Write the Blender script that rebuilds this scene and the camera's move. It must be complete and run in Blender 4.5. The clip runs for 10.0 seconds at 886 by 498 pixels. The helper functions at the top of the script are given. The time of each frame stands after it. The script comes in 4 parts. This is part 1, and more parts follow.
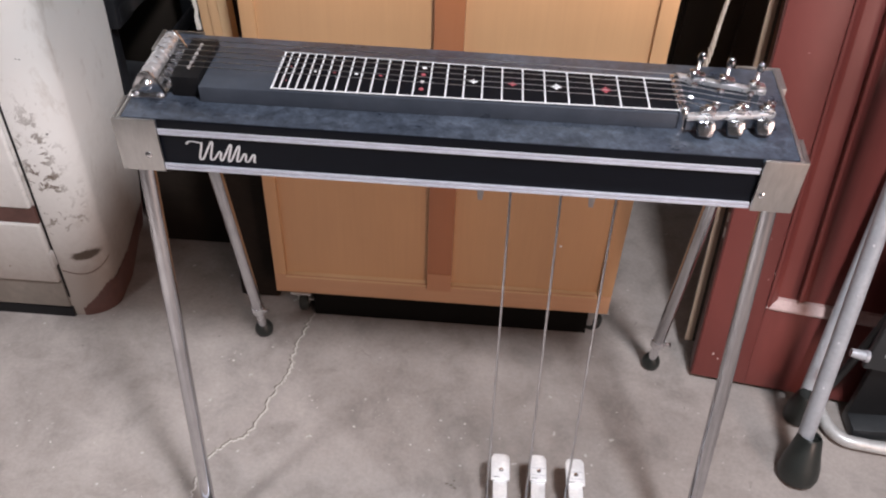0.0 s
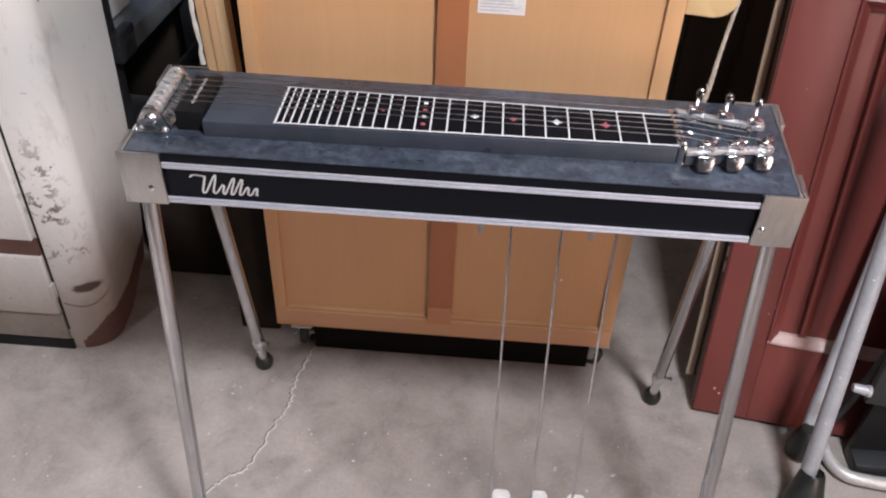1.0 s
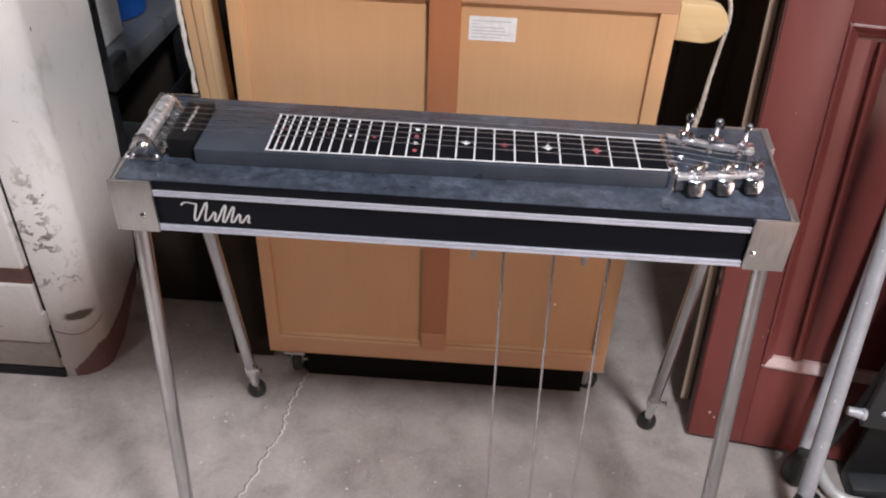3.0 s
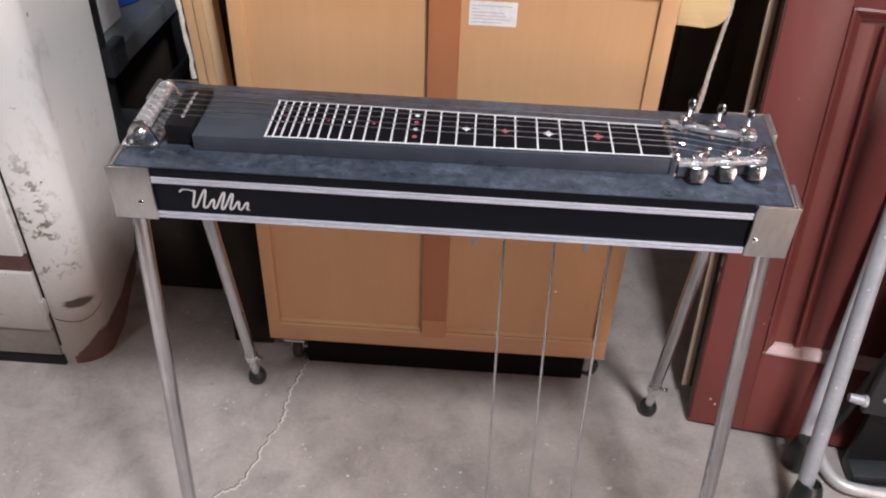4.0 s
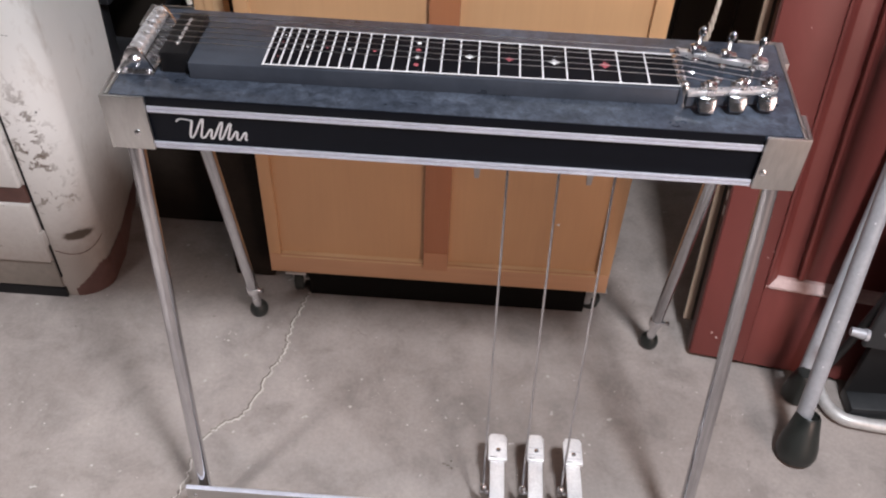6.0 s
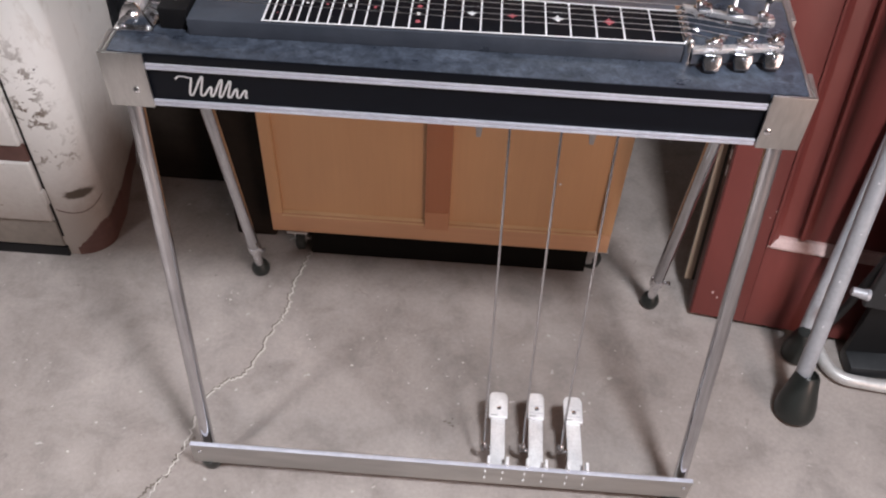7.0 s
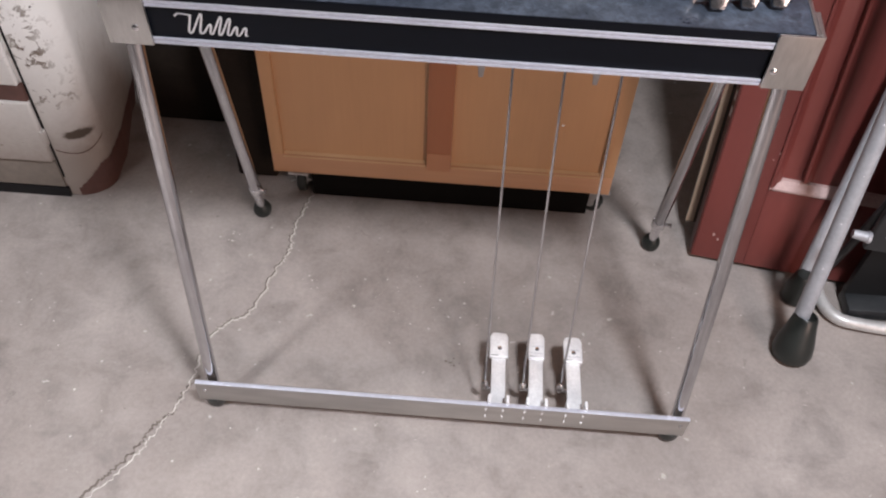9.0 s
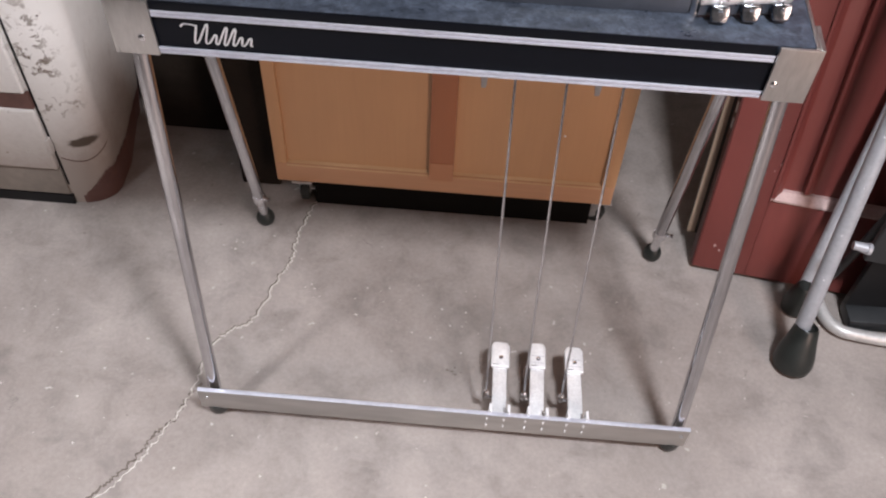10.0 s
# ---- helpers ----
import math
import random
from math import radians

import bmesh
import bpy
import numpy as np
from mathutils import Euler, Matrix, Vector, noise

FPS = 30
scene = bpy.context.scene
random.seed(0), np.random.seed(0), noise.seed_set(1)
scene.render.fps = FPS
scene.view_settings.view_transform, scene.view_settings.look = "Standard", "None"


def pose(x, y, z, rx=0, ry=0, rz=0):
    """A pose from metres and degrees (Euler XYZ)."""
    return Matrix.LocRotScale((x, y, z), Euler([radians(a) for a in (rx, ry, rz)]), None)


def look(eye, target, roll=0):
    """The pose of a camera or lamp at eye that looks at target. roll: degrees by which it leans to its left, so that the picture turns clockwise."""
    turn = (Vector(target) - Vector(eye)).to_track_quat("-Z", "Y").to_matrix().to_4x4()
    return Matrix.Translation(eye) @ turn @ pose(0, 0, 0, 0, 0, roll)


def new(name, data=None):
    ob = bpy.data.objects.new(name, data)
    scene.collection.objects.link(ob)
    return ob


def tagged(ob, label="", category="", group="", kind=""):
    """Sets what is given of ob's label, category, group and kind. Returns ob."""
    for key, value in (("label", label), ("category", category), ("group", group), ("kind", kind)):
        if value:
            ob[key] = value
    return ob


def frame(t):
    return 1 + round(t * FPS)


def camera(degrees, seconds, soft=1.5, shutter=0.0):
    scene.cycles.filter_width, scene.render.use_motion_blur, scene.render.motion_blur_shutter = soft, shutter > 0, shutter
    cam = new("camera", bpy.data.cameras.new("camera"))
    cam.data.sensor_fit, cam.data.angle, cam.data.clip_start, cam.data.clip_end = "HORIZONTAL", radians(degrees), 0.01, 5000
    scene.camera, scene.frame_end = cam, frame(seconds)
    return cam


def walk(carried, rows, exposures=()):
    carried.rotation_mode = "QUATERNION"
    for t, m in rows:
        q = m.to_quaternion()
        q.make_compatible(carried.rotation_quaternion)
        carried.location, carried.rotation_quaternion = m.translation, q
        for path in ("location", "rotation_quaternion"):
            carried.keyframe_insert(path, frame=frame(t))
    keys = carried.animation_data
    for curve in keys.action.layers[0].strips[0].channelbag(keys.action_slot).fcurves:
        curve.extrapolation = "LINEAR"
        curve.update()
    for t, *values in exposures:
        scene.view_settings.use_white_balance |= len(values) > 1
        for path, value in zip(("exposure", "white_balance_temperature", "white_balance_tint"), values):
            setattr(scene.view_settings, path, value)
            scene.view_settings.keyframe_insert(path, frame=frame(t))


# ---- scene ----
cam = camera(55.11, 10.0, soft=2.1)
# seconds, eye x y z, tilt, lean, turn
PATH_ROWS = [
    (0.0, 0.0753, -0.7918, 1.2645, 48.120, 2.538, 2.168),
    (0.5, 0.0748, -0.7941, 1.2655, 49.296, 2.552, 2.265),
    (1.0, 0.0739, -0.7940, 1.2669, 50.350, 2.614, 2.292),
    (1.5, 0.0759, -0.7948, 1.2671, 51.162, 2.553, 2.205),
    (2.0, 0.0762, -0.7939, 1.2672, 51.785, 2.554, 2.007),
    (2.5, 0.0763, -0.7926, 1.2688, 52.064, 2.521, 1.922),
    (4.0, 0.0769, -0.7868, 1.2646, 51.100, 2.403, 1.926),
    (4.5, 0.0766, -0.7838, 1.2627, 50.235, 2.393, 1.878),
    (5.0, 0.0771, -0.7847, 1.2605, 49.242, 2.406, 1.893),
    (5.5, 0.0766, -0.7796, 1.2567, 47.959, 2.514, 1.854),
    (7.0, 0.0756, -0.7768, 1.2524, 43.930, 2.754, 1.751),
    (7.5, 0.0764, -0.7758, 1.2511, 42.514, 2.832, 1.671),
    (8.0, 0.0758, -0.7770, 1.2506, 41.398, 2.926, 1.539),
    (8.5, 0.0756, -0.7769, 1.2510, 40.534, 3.011, 1.464),
    (9.0, 0.0744, -0.7795, 1.2516, 40.080, 3.044, 1.544),
    (9.5, 0.0754, -0.7814, 1.2546, 40.156, 3.075, 1.733),
    (10.0, 0.0744, -0.7834, 1.2570, 40.674, 3.167, 1.807),
]
EXPOSURES = [(0.0, 0.11), (1.0, 0.05), (1.5, -0.01), (2.5, -0.02), (4.5, 0.06), (5.5, 0.06), (7.0, 0.0), (8.0, -0.06), (9.0, 0.0), (10.0, 0.07)]
walk(cam, [(t, pose(x, y, z, tilt, 0, turn) @ pose(0, 0, 0, 0, 0, lean)) for t, x, y, z, tilt, lean, turn in PATH_ROWS], EXPOSURES)

# ---- light: lamps under the ceiling of a closed workshop, and two added fills ----
world = bpy.data.worlds.new("workshop_world")
scene.world = world
world.use_nodes = True
world.node_tree.nodes["Background"].inputs[0].default_value = (0.9, 0.95, 1.0, 1)
world.node_tree.nodes["Background"].inputs[1].default_value = 0.004


def area_lamp(name, at, towards, size, power, colour, spread=180):
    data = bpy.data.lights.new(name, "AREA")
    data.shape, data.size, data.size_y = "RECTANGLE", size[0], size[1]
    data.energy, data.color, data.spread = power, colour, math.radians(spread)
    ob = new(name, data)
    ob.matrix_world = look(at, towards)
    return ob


area_lamp("lamp_bench", (0.72, -0.95, 2.5), (0.7199, -0.90, 0.0), (0.32, 0.26), 80, (0.925, 0.94, 1.0))
area_lamp("lamp_fridge", (-1.45, 0.16, 2.5), (-0.7, 0.0, 0.0), (0.25, 0.25), 5.5, (0.97, 0.955, 1.0))
area_lamp("lamp_store", (0.54, 0.98, 2.5), (0.40, 0.2, 0.0), (0.25, 0.25), 2.5, (1.0, 0.965, 1.0))
# added fill with a narrow beam, brightens only the floor at front left
area_lamp("fill_front_left", (-1.45, -1.20, 2.3), (-0.80, -0.85, 0.0), (0.3, 0.3), 11, (0.97, 0.955, 1.0), 55)
# added warm fill, low at the right, to lift the cabinet's lower front
area_lamp("fill_low_warm", (1.75, -2.1, 1.15), (0.2, 0.3, 0.3), (0.6, 0.8), 27, (1.0, 0.71, 0.61))


# ---- materials ----
def nodes_of(name):
    m = bpy.data.materials.new(name)
    m.use_nodes = True
    nt = m.node_tree
    return m, nt, nt.nodes["Principled BSDF"]


def noise_node(nt, scale, detail=4.0, rough=0.55, stretch=(1, 1, 1), distort=0.0):
    tc = nt.nodes.new("ShaderNodeTexCoord")
    mp = nt.nodes.new("ShaderNodeMapping")
    mp.inputs["Scale"].default_value = stretch
    nt.links.new(tc.outputs["Object"], mp.inputs["Vector"])
    n = nt.nodes.new("ShaderNodeTexNoise")
    n.inputs["Scale"].default_value, n.inputs["Detail"].default_value = scale, detail
    n.inputs["Roughness"].default_value, n.inputs["Distortion"].default_value = rough, distort
    nt.links.new(mp.outputs["Vector"], n.inputs["Vector"])
    return n.outputs["Fac"]


def ramp(nt, fac, stops):
    r = nt.nodes.new("ShaderNodeValToRGB")
    while len(r.color_ramp.elements) < len(stops):
        r.color_ramp.elements.new(0.5)
    for e, (p, c) in zip(r.color_ramp.elements, stops):
        e.position, e.color = p, (*c, 1) if len(c) == 3 else c
    nt.links.new(fac, r.inputs["Fac"])
    return r.outputs["Color"]


def mix(nt, a, b, fac, mode="MIX"):
    m = nt.nodes.new("ShaderNodeMix")
    m.data_type, m.blend_type = "RGBA", mode
    for sock, v in ((m.inputs["A"], a), (m.inputs["B"], b)):
        if isinstance(v, tuple):
            sock.default_value = (*v, 1)
        else:
            nt.links.new(v, sock)
    if isinstance(fac, float):
        m.inputs["Factor"].default_value = fac
    else:
        nt.links.new(fac, m.inputs["Factor"])
    return m.outputs["Result"]


def bump(nt, bsdf, height, strength, distance=0.002):
    b = nt.nodes.new("ShaderNodeBump")
    b.inputs["Strength"].default_value, b.inputs["Distance"].default_value = strength, distance
    nt.links.new(height, b.inputs["Height"])
    nt.links.new(b.outputs["Normal"], bsdf.inputs["Normal"])


def g(v):
    return (v, v, v)


def surface(name, dark, light, scale, rough=0.5, metal=0.0, stretch=(1, 1, 1), fine=None, relief=0.15, spread=0.15, spec=0.5, coat=0.0):
    """Two tones mixed by a broad and a fine noise, with a fine relief and uneven gloss."""
    m, nt, p = nodes_of(name)
    broad = noise_node(nt, scale, 5, 0.6, stretch)
    grain = noise_node(nt, fine or scale * 9, 3, 0.6, stretch)
    c = ramp(nt, broad, [(0.3, dark), (0.7, light)])
    c = mix(nt, c, ramp(nt, grain, [(0.3, g(0.72)), (0.7, g(1.0))]), 0.55, "MULTIPLY")
    nt.links.new(c, p.inputs["Base Color"])
    r = ramp(nt, broad, [(0.3, g(max(0.02, rough - spread))), (0.7, g(min(1, rough + spread)))])
    nt.links.new(r, p.inputs["Roughness"])
    p.inputs["Metallic"].default_value = metal
    p.inputs["Specular IOR Level"].default_value = spec
    p.inputs["Coat Weight"].default_value = coat
    if relief:
        bump(nt, p, grain, relief, 0.001)
    return m


def plain(name, colour, rough=0.4, metal=0.0, spec=0.5):
    m, nt, p = nodes_of(name)
    n = noise_node(nt, 60, 3)
    nt.links.new(ramp(nt, n, [(0.3, tuple(c * 0.86 for c in colour)), (0.7, colour)]), p.inputs["Base Color"])
    p.inputs["Roughness"].default_value, p.inputs["Metallic"].default_value = rough, metal
    p.inputs["Specular IOR Level"].default_value = spec
    return m


def concrete():
    m, nt, p = nodes_of("worn_concrete")
    big = noise_node(nt, 2.2, 6, 0.6)
    mid = noise_node(nt, 11, 5, 0.65, distort=0.4)
    fine = noise_node(nt, 130, 4, 0.7)
    c = ramp(nt, big, [(0.3, (0.232, 0.200, 0.183)), (0.52, (0.308, 0.272, 0.253)), (0.72, (0.39, 0.350, 0.328))])
    c = mix(nt, c, ramp(nt, mid, [(0.28, g(0.62)), (0.5, g(0.96)), (0.7, g(1.13))]), 0.85, "MULTIPLY")
    c = mix(nt, c, ramp(nt, fine, [(0.3, g(0.85)), (0.7, g(1.09))]), 0.75, "MULTIPLY")
    specks = noise_node(nt, 46, 2, 0.5)
    c = mix(nt, c, (0.56, 0.53, 0.49), ramp(nt, specks, [(0.715, g(0)), (0.755, g(0.55))]))
    pits = noise_node(nt, 31, 3, 0.6, distort=0.8)
    c = mix(nt, c, (0.13, 0.11, 0.10), ramp(nt, pits, [(0.245, g(0.6)), (0.29, g(0))]))
    nt.links.new(c, p.inputs["Base Color"])
    nt.links.new(ramp(nt, mid, [(0.3, g(0.55)), (0.7, g(0.8))]), p.inputs["Roughness"])
    p.inputs["Specular IOR Level"].default_value = 0.35
    bump(nt, p, fine, 0.25, 0.001)
    return m


def wood(name, dark, light, rough=0.45, along="z", coat=0.1, scale=9.0):
    m, nt, p = nodes_of(name)
    s = {"x": (0.09, 1, 1), "y": (1, 0.09, 1), "z": (1, 1, 0.09)}[along]
    figure = noise_node(nt, scale, 5, 0.6, s, 0.6)
    grain = noise_node(nt, 170, 3, 0.6, tuple(v if v == 1 else 0.04 for v in s))
    blot = noise_node(nt, 3.0, 3, 0.5)
    c = ramp(nt, figure, [(0.3, dark), (0.7, light)])
    c = mix(nt, c, ramp(nt, grain, [(0.3, g(0.94)), (0.65, g(1.01))]), 0.5, "MULTIPLY")
    c = mix(nt, c, ramp(nt, blot, [(0.3, g(0.88)), (0.7, g(1.05))]), 0.8, "MULTIPLY")
    nt.links.new(c, p.inputs["Base Color"])
    nt.links.new(ramp(nt, figure, [(0.3, g(rough - 0.08)), (0.7, g(rough + 0.08))]), p.inputs["Roughness"])
    p.inputs["Coat Weight"].default_value = coat
    p.inputs["Coat Roughness"].default_value = 0.3
    bump(nt, p, grain, 0.08, 0.001)
    return m


def chipped_enamel():
    """Old cream enamel with grime, pinholes, rusty chips and a lower part darkened for grime and shade."""
    m, nt, p = nodes_of("chipped_cream_enamel")
    big = noise_node(nt, 3.0, 5, 0.6)
    c = ramp(nt, big, [(0.3, (0.77, 0.755, 0.735)), (0.7, (0.86, 0.85, 0.835))])
    grime = noise_node(nt, 14, 6, 0.7, (1, 1, 0.5), 0.3)
    c = mix(nt, c, (0.42, 0.36, 0.31), ramp(nt, grime, [(0.56, g(0)), (0.74, g(0.65))]))
    tc = nt.nodes.new("ShaderNodeTexCoord")
    chips = noise_node(nt, 62, 6, 0.7, distort=0.5)
    zone = noise_node(nt, 7, 3, 0.6)

    def around(at, squash, r0, r1):
        mp = nt.nodes.new("ShaderNodeMapping")
        mp.inputs["Location"].default_value = tuple(-a * q for a, q in zip(at, squash))
        mp.inputs["Scale"].default_value = squash
        nt.links.new(tc.outputs["Object"], mp.inputs["Vector"])
        ln = nt.nodes.new("ShaderNodeVectorMath")
        ln.operation = "LENGTH"
        nt.links.new(mp.outputs["Vector"], ln.inputs[0])
        ad = nt.nodes.new("ShaderNodeMath")
        ad.operation = "MULTIPLY_ADD"
        nt.links.new(chips, ad.inputs[0])
        ad.inputs[1].default_value = r0 * 0.9
        nt.links.new(ln.outputs["Value"], ad.inputs[2])
        return ramp(nt, ad.outputs[0], [(r0 + r0 * 0.45, g(1)), (r1 + r0 * 0.45, g(0))])

    # darkens towards the base: grime and shade together, put into the colour
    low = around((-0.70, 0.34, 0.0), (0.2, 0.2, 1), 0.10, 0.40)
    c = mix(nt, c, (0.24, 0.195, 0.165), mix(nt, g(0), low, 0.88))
    worn = around((-0.665, 0.345, 0.30), (1, 0.8, 0.25), 0.026, 0.060)
    ch = ramp(nt, chips, [(0.535, g(0)), (0.575, g(1)), (0.64, g(1)), (0.70, g(0.25))])
    ch = mix(nt, g(0), ch, worn)
    ch = mix(nt, g(0), ch, ramp(nt, zone, [(0.40, g(0)), (0.52, g(1))]))
    c = mix(nt, c, (0.15, 0.115, 0.09), ch)
    c = mix(nt, c, (0.060, 0.040, 0.026), around((-0.647, 0.352, 0.154), (0.8, 0.4, 1.7), 0.017, 0.021))
    ch2 = mix(nt, g(0), ramp(nt, chips, [(0.635, g(0)), (0.67, g(1))]), around((-0.80, 0.33, 0.22), (0.5, 1, 0.45), 0.05, 0.10))
    c = mix(nt, c, (0.17, 0.13, 0.10), ch2)
    holes = noise_node(nt, 60, 1, 0.4)
    c = mix(nt, c, (0.05, 0.04, 0.035), ramp(nt, holes, [(0.795, g(0)), (0.81, g(1))]))
    nt.links.new(c, p.inputs["Base Color"])
    nt.links.new(ramp(nt, big, [(0.3, g(0.32)), (0.7, g(0.48))]), p.inputs["Roughness"])
    bump(nt, p, chips, 0.12, 0.001)
    return m


def scuffed_black():
    """Black lacquer with dusty scuffs and short scratches."""
    m, nt, p = nodes_of("scuffed_black_lacquer")
    dust = noise_node(nt, 17, 7, 0.75, (0.7, 1, 1), 0.3)
    fine = noise_node(nt, 90, 4, 0.7)
    scr = noise_node(nt, 48, 6, 0.75, (0.5, 1.3, 1), 2.2)
    c = ramp(nt, dust, [(0.32, (0.028, 0.035, 0.050)), (0.52, (0.050, 0.061, 0.083)), (0.74, (0.088, 0.104, 0.136))])
    c = mix(nt, c, (0.24, 0.25, 0.28), ramp(nt, scr, [(0.64, g(0)), (0.70, g(0.65))]))
    mott = noise_node(nt, 95, 5, 0.75, distort=0.5)
    c = mix(nt, c, ramp(nt, mott, [(0.36, g(0.35)), (0.64, g(1.5))]), 0.8, "MULTIPLY")
    nt.links.new(c, p.inputs["Base Color"])
    nt.links.new(ramp(nt, dust, [(0.3, g(0.24)), (0.75, g(0.48))]), p.inputs["Roughness"])
    bump(nt, p, fine, 0.08, 0.0006)
    return m


CONCRETE = concrete()
CRACK = surface("crack_filler", (0.44, 0.40, 0.365), (0.66, 0.615, 0.565), 40, 0.8, relief=0.3)
CRACK_DARK = surface("crack_dirt", (0.08, 0.065, 0.055), (0.17, 0.14, 0.12), 50, 0.9)
PLASTER = surface("painted_wall", (0.08, 0.078, 0.076), (0.15, 0.147, 0.144), 1.5, 0.7)
# north wall colour kept near black in place of the shade behind the cabinet
DARKWALL = surface("shade_dark_wall", (0.020, 0.014, 0.010), (0.040, 0.029, 0.021), 3, 0.7, stretch=(1, 1, 0.1))
CEIL = surface("ceiling_paint", (0.28, 0.28, 0.29), (0.36, 0.36, 0.37), 1.5, 0.8)
BIRCH = wood("varnished_birch", (0.552, 0.308, 0.150), (0.605, 0.346, 0.172), 0.42, "z", 0.15)
BIRCH_RAIL = wood("varnished_birch_rail", (0.52, 0.280, 0.150), (0.58, 0.322, 0.180), 0.42, "x", 0.15)
STILE = wood("stained_birch_stile", (0.345, 0.125, 0.050), (0.415, 0.160, 0.070), 0.4, "z", 0.2)
PATCH = wood("patched_stile_foot", (0.45, 0.205, 0.10), (0.53, 0.255, 0.13), 0.42, "z", 0.15)
PINE = wood("raw_pine", (0.60, 0.40, 0.19), (0.74, 0.54, 0.29), 0.55, "x", 0.0, 14)
BOARD = wood("pale_plank", (0.50, 0.30, 0.15), (0.62, 0.40, 0.22), 0.55, "z", 0.0)
BOARD_EDGE = wood("plank_edge", (0.60, 0.40, 0.22), (0.74, 0.52, 0.30), 0.6, "z", 0.0)
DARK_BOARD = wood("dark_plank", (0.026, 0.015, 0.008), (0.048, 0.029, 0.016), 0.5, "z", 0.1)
RED_DOOR = wood("red_brown_paint", (0.118, 0.026, 0.022), (0.195, 0.048, 0.041), 0.40, "z", 0.08, 6)
RED_EDGE = wood("red_door_edge", (0.06, 0.014, 0.012), (0.09, 0.022, 0.018), 0.5, "z", 0.0, 6)
BARE = surface("bare_primer", (0.40, 0.26, 0.24), (0.58, 0.42, 0.40), 25, 0.6)
ENAMEL = chipped_enamel()
TOE = surface("dull_beige_panel", (0.17, 0.143, 0.12), (0.25, 0.215, 0.185), 8, 0.6)
PLINTH = surface("dark_red_kickboard", (0.075, 0.030, 0.025), (0.16, 0.08, 0.065), 9, 0.6)
LACQUER = scuffed_black()
NECKBLACK = surface("neck_black", (0.028, 0.035, 0.048), (0.056, 0.066, 0.086), 9, 0.36, relief=0.05)
BLACK = plain("gloss_black", (0.004, 0.005, 0.008), 0.38, spec=0.12)
# near-black so the added crates read as deep shade
CRATE = surface("shade_dark_crate", (0.010, 0.0075, 0.006), (0.026, 0.020, 0.016), 9, 0.8, spec=0.1)
# black for the block that stands for shade under the cabinet
PITCH = plain("under_shade_black", (0.004, 0.0035, 0.003), 0.8, spec=0.1)
SATIN_BLACK = plain("black_plastic", (0.008, 0.008, 0.009), 0.45, spec=0.25)
SHELF_BLACK = surface("black_shelf_plastic", (0.012, 0.013, 0.015), (0.034, 0.036, 0.042), 8, 0.4)
SHELF_GREY = surface("dark_grey_shelf_plastic", (0.13, 0.14, 0.155), (0.20, 0.213, 0.235), 8, 0.38)
RUBBER = surface("black_rubber", (0.008, 0.010, 0.009), (0.022, 0.026, 0.024), 20, 0.42)
CHROME = surface("worn_chrome", (0.72, 0.72, 0.74), (0.86, 0.86, 0.88), 12, 0.22, 1.0, spread=0.08, relief=0.02)
TUBE = surface("dull_steel_tube", (0.44, 0.44, 0.46), (0.70, 0.70, 0.72), 12, 0.12, 1.0, (1, 1, 0.3), spread=0.07, relief=0.03)
ALU = surface("brushed_aluminium", (0.50, 0.49, 0.475), (0.60, 0.59, 0.575), 12, 0.40, 1.0, (1, 1, 0.25), fine=160, spread=0.08, relief=0.06)
ALU_TRIM = surface("aluminium_trim", (0.54, 0.56, 0.65), (0.66, 0.68, 0.77), 20, 0.40, 0.35, spread=0.08, relief=0.03)
BAR_ALU = surface("scratched_bar_aluminium", (0.38, 0.365, 0.35), (0.60, 0.585, 0.565), 6, 0.42, 0.95, (0.2, 1, 1), spread=0.1, relief=0.08)
PEDAL = surface("cast_pedal_aluminium", (0.68, 0.68, 0.70), (0.90, 0.90, 0.91), 30, 0.38, 0.35, spread=0.1, relief=0.06)
FRETWHITE = plain("fret_white", (0.80, 0.80, 0.82), 0.4)
MARK_RED = plain("marker_red", (0.42, 0.10, 0.12), 0.4)
LOGO = plain("silver_print", (0.72, 0.72, 0.74), 0.35, 0.4)
GREY_TUBE = surface("grey_painted_tube", (0.36, 0.375, 0.41), (0.45, 0.465, 0.50), 15, 0.38, 0.2, spread=0.08, relief=0.04)
PALE_TUBE = surface("pale_metal_tube", (0.52, 0.515, 0.51), (0.66, 0.655, 0.65), 15, 0.45, 0.3)
CASE = surface("black_case_fabric", (0.014, 0.016, 0.018), (0.038, 0.041, 0.045), 12, 0.5, relief=0.2)
PAPER = surface("white_paper", (0.74, 0.73, 0.72), (0.82, 0.81, 0.80), 12, 0.7)
INK = plain("grey_ink", (0.46, 0.46, 0.50), 0.6)
WHITE_BOX = plain("white_plastic", (0.84, 0.86, 0.88), 0.4)
BLUE = plain("blue_plastic", (0.012, 0.10, 0.42), 0.35)
ROPE = surface("braided_cord", (0.48, 0.43, 0.36), (0.66, 0.61, 0.54), 60, 0.8, relief=0.4)
FOAM = surface("crumbled_white_edge", (0.58, 0.55, 0.50), (0.78, 0.75, 0.70), 40, 0.9, relief=0.5)
STRING = plain("bright_string", (0.72, 0.72, 0.74), 0.28, 1.0)
KNURL = surface("bright_knurled_steel", (0.70, 0.70, 0.72), (0.88, 0.88, 0.90), 90, 0.34, 0.75, relief=0.2)
BUTTON = surface("tarnished_chrome", (0.20, 0.21, 0.23), (0.44, 0.46, 0.49), 60, 0.2, 1.0, relief=0.05)
EDGE_BROWN = wood("brown_board_edge", (0.40, 0.28, 0.20), (0.54, 0.40, 0.30), 0.6, "z", 0.0)
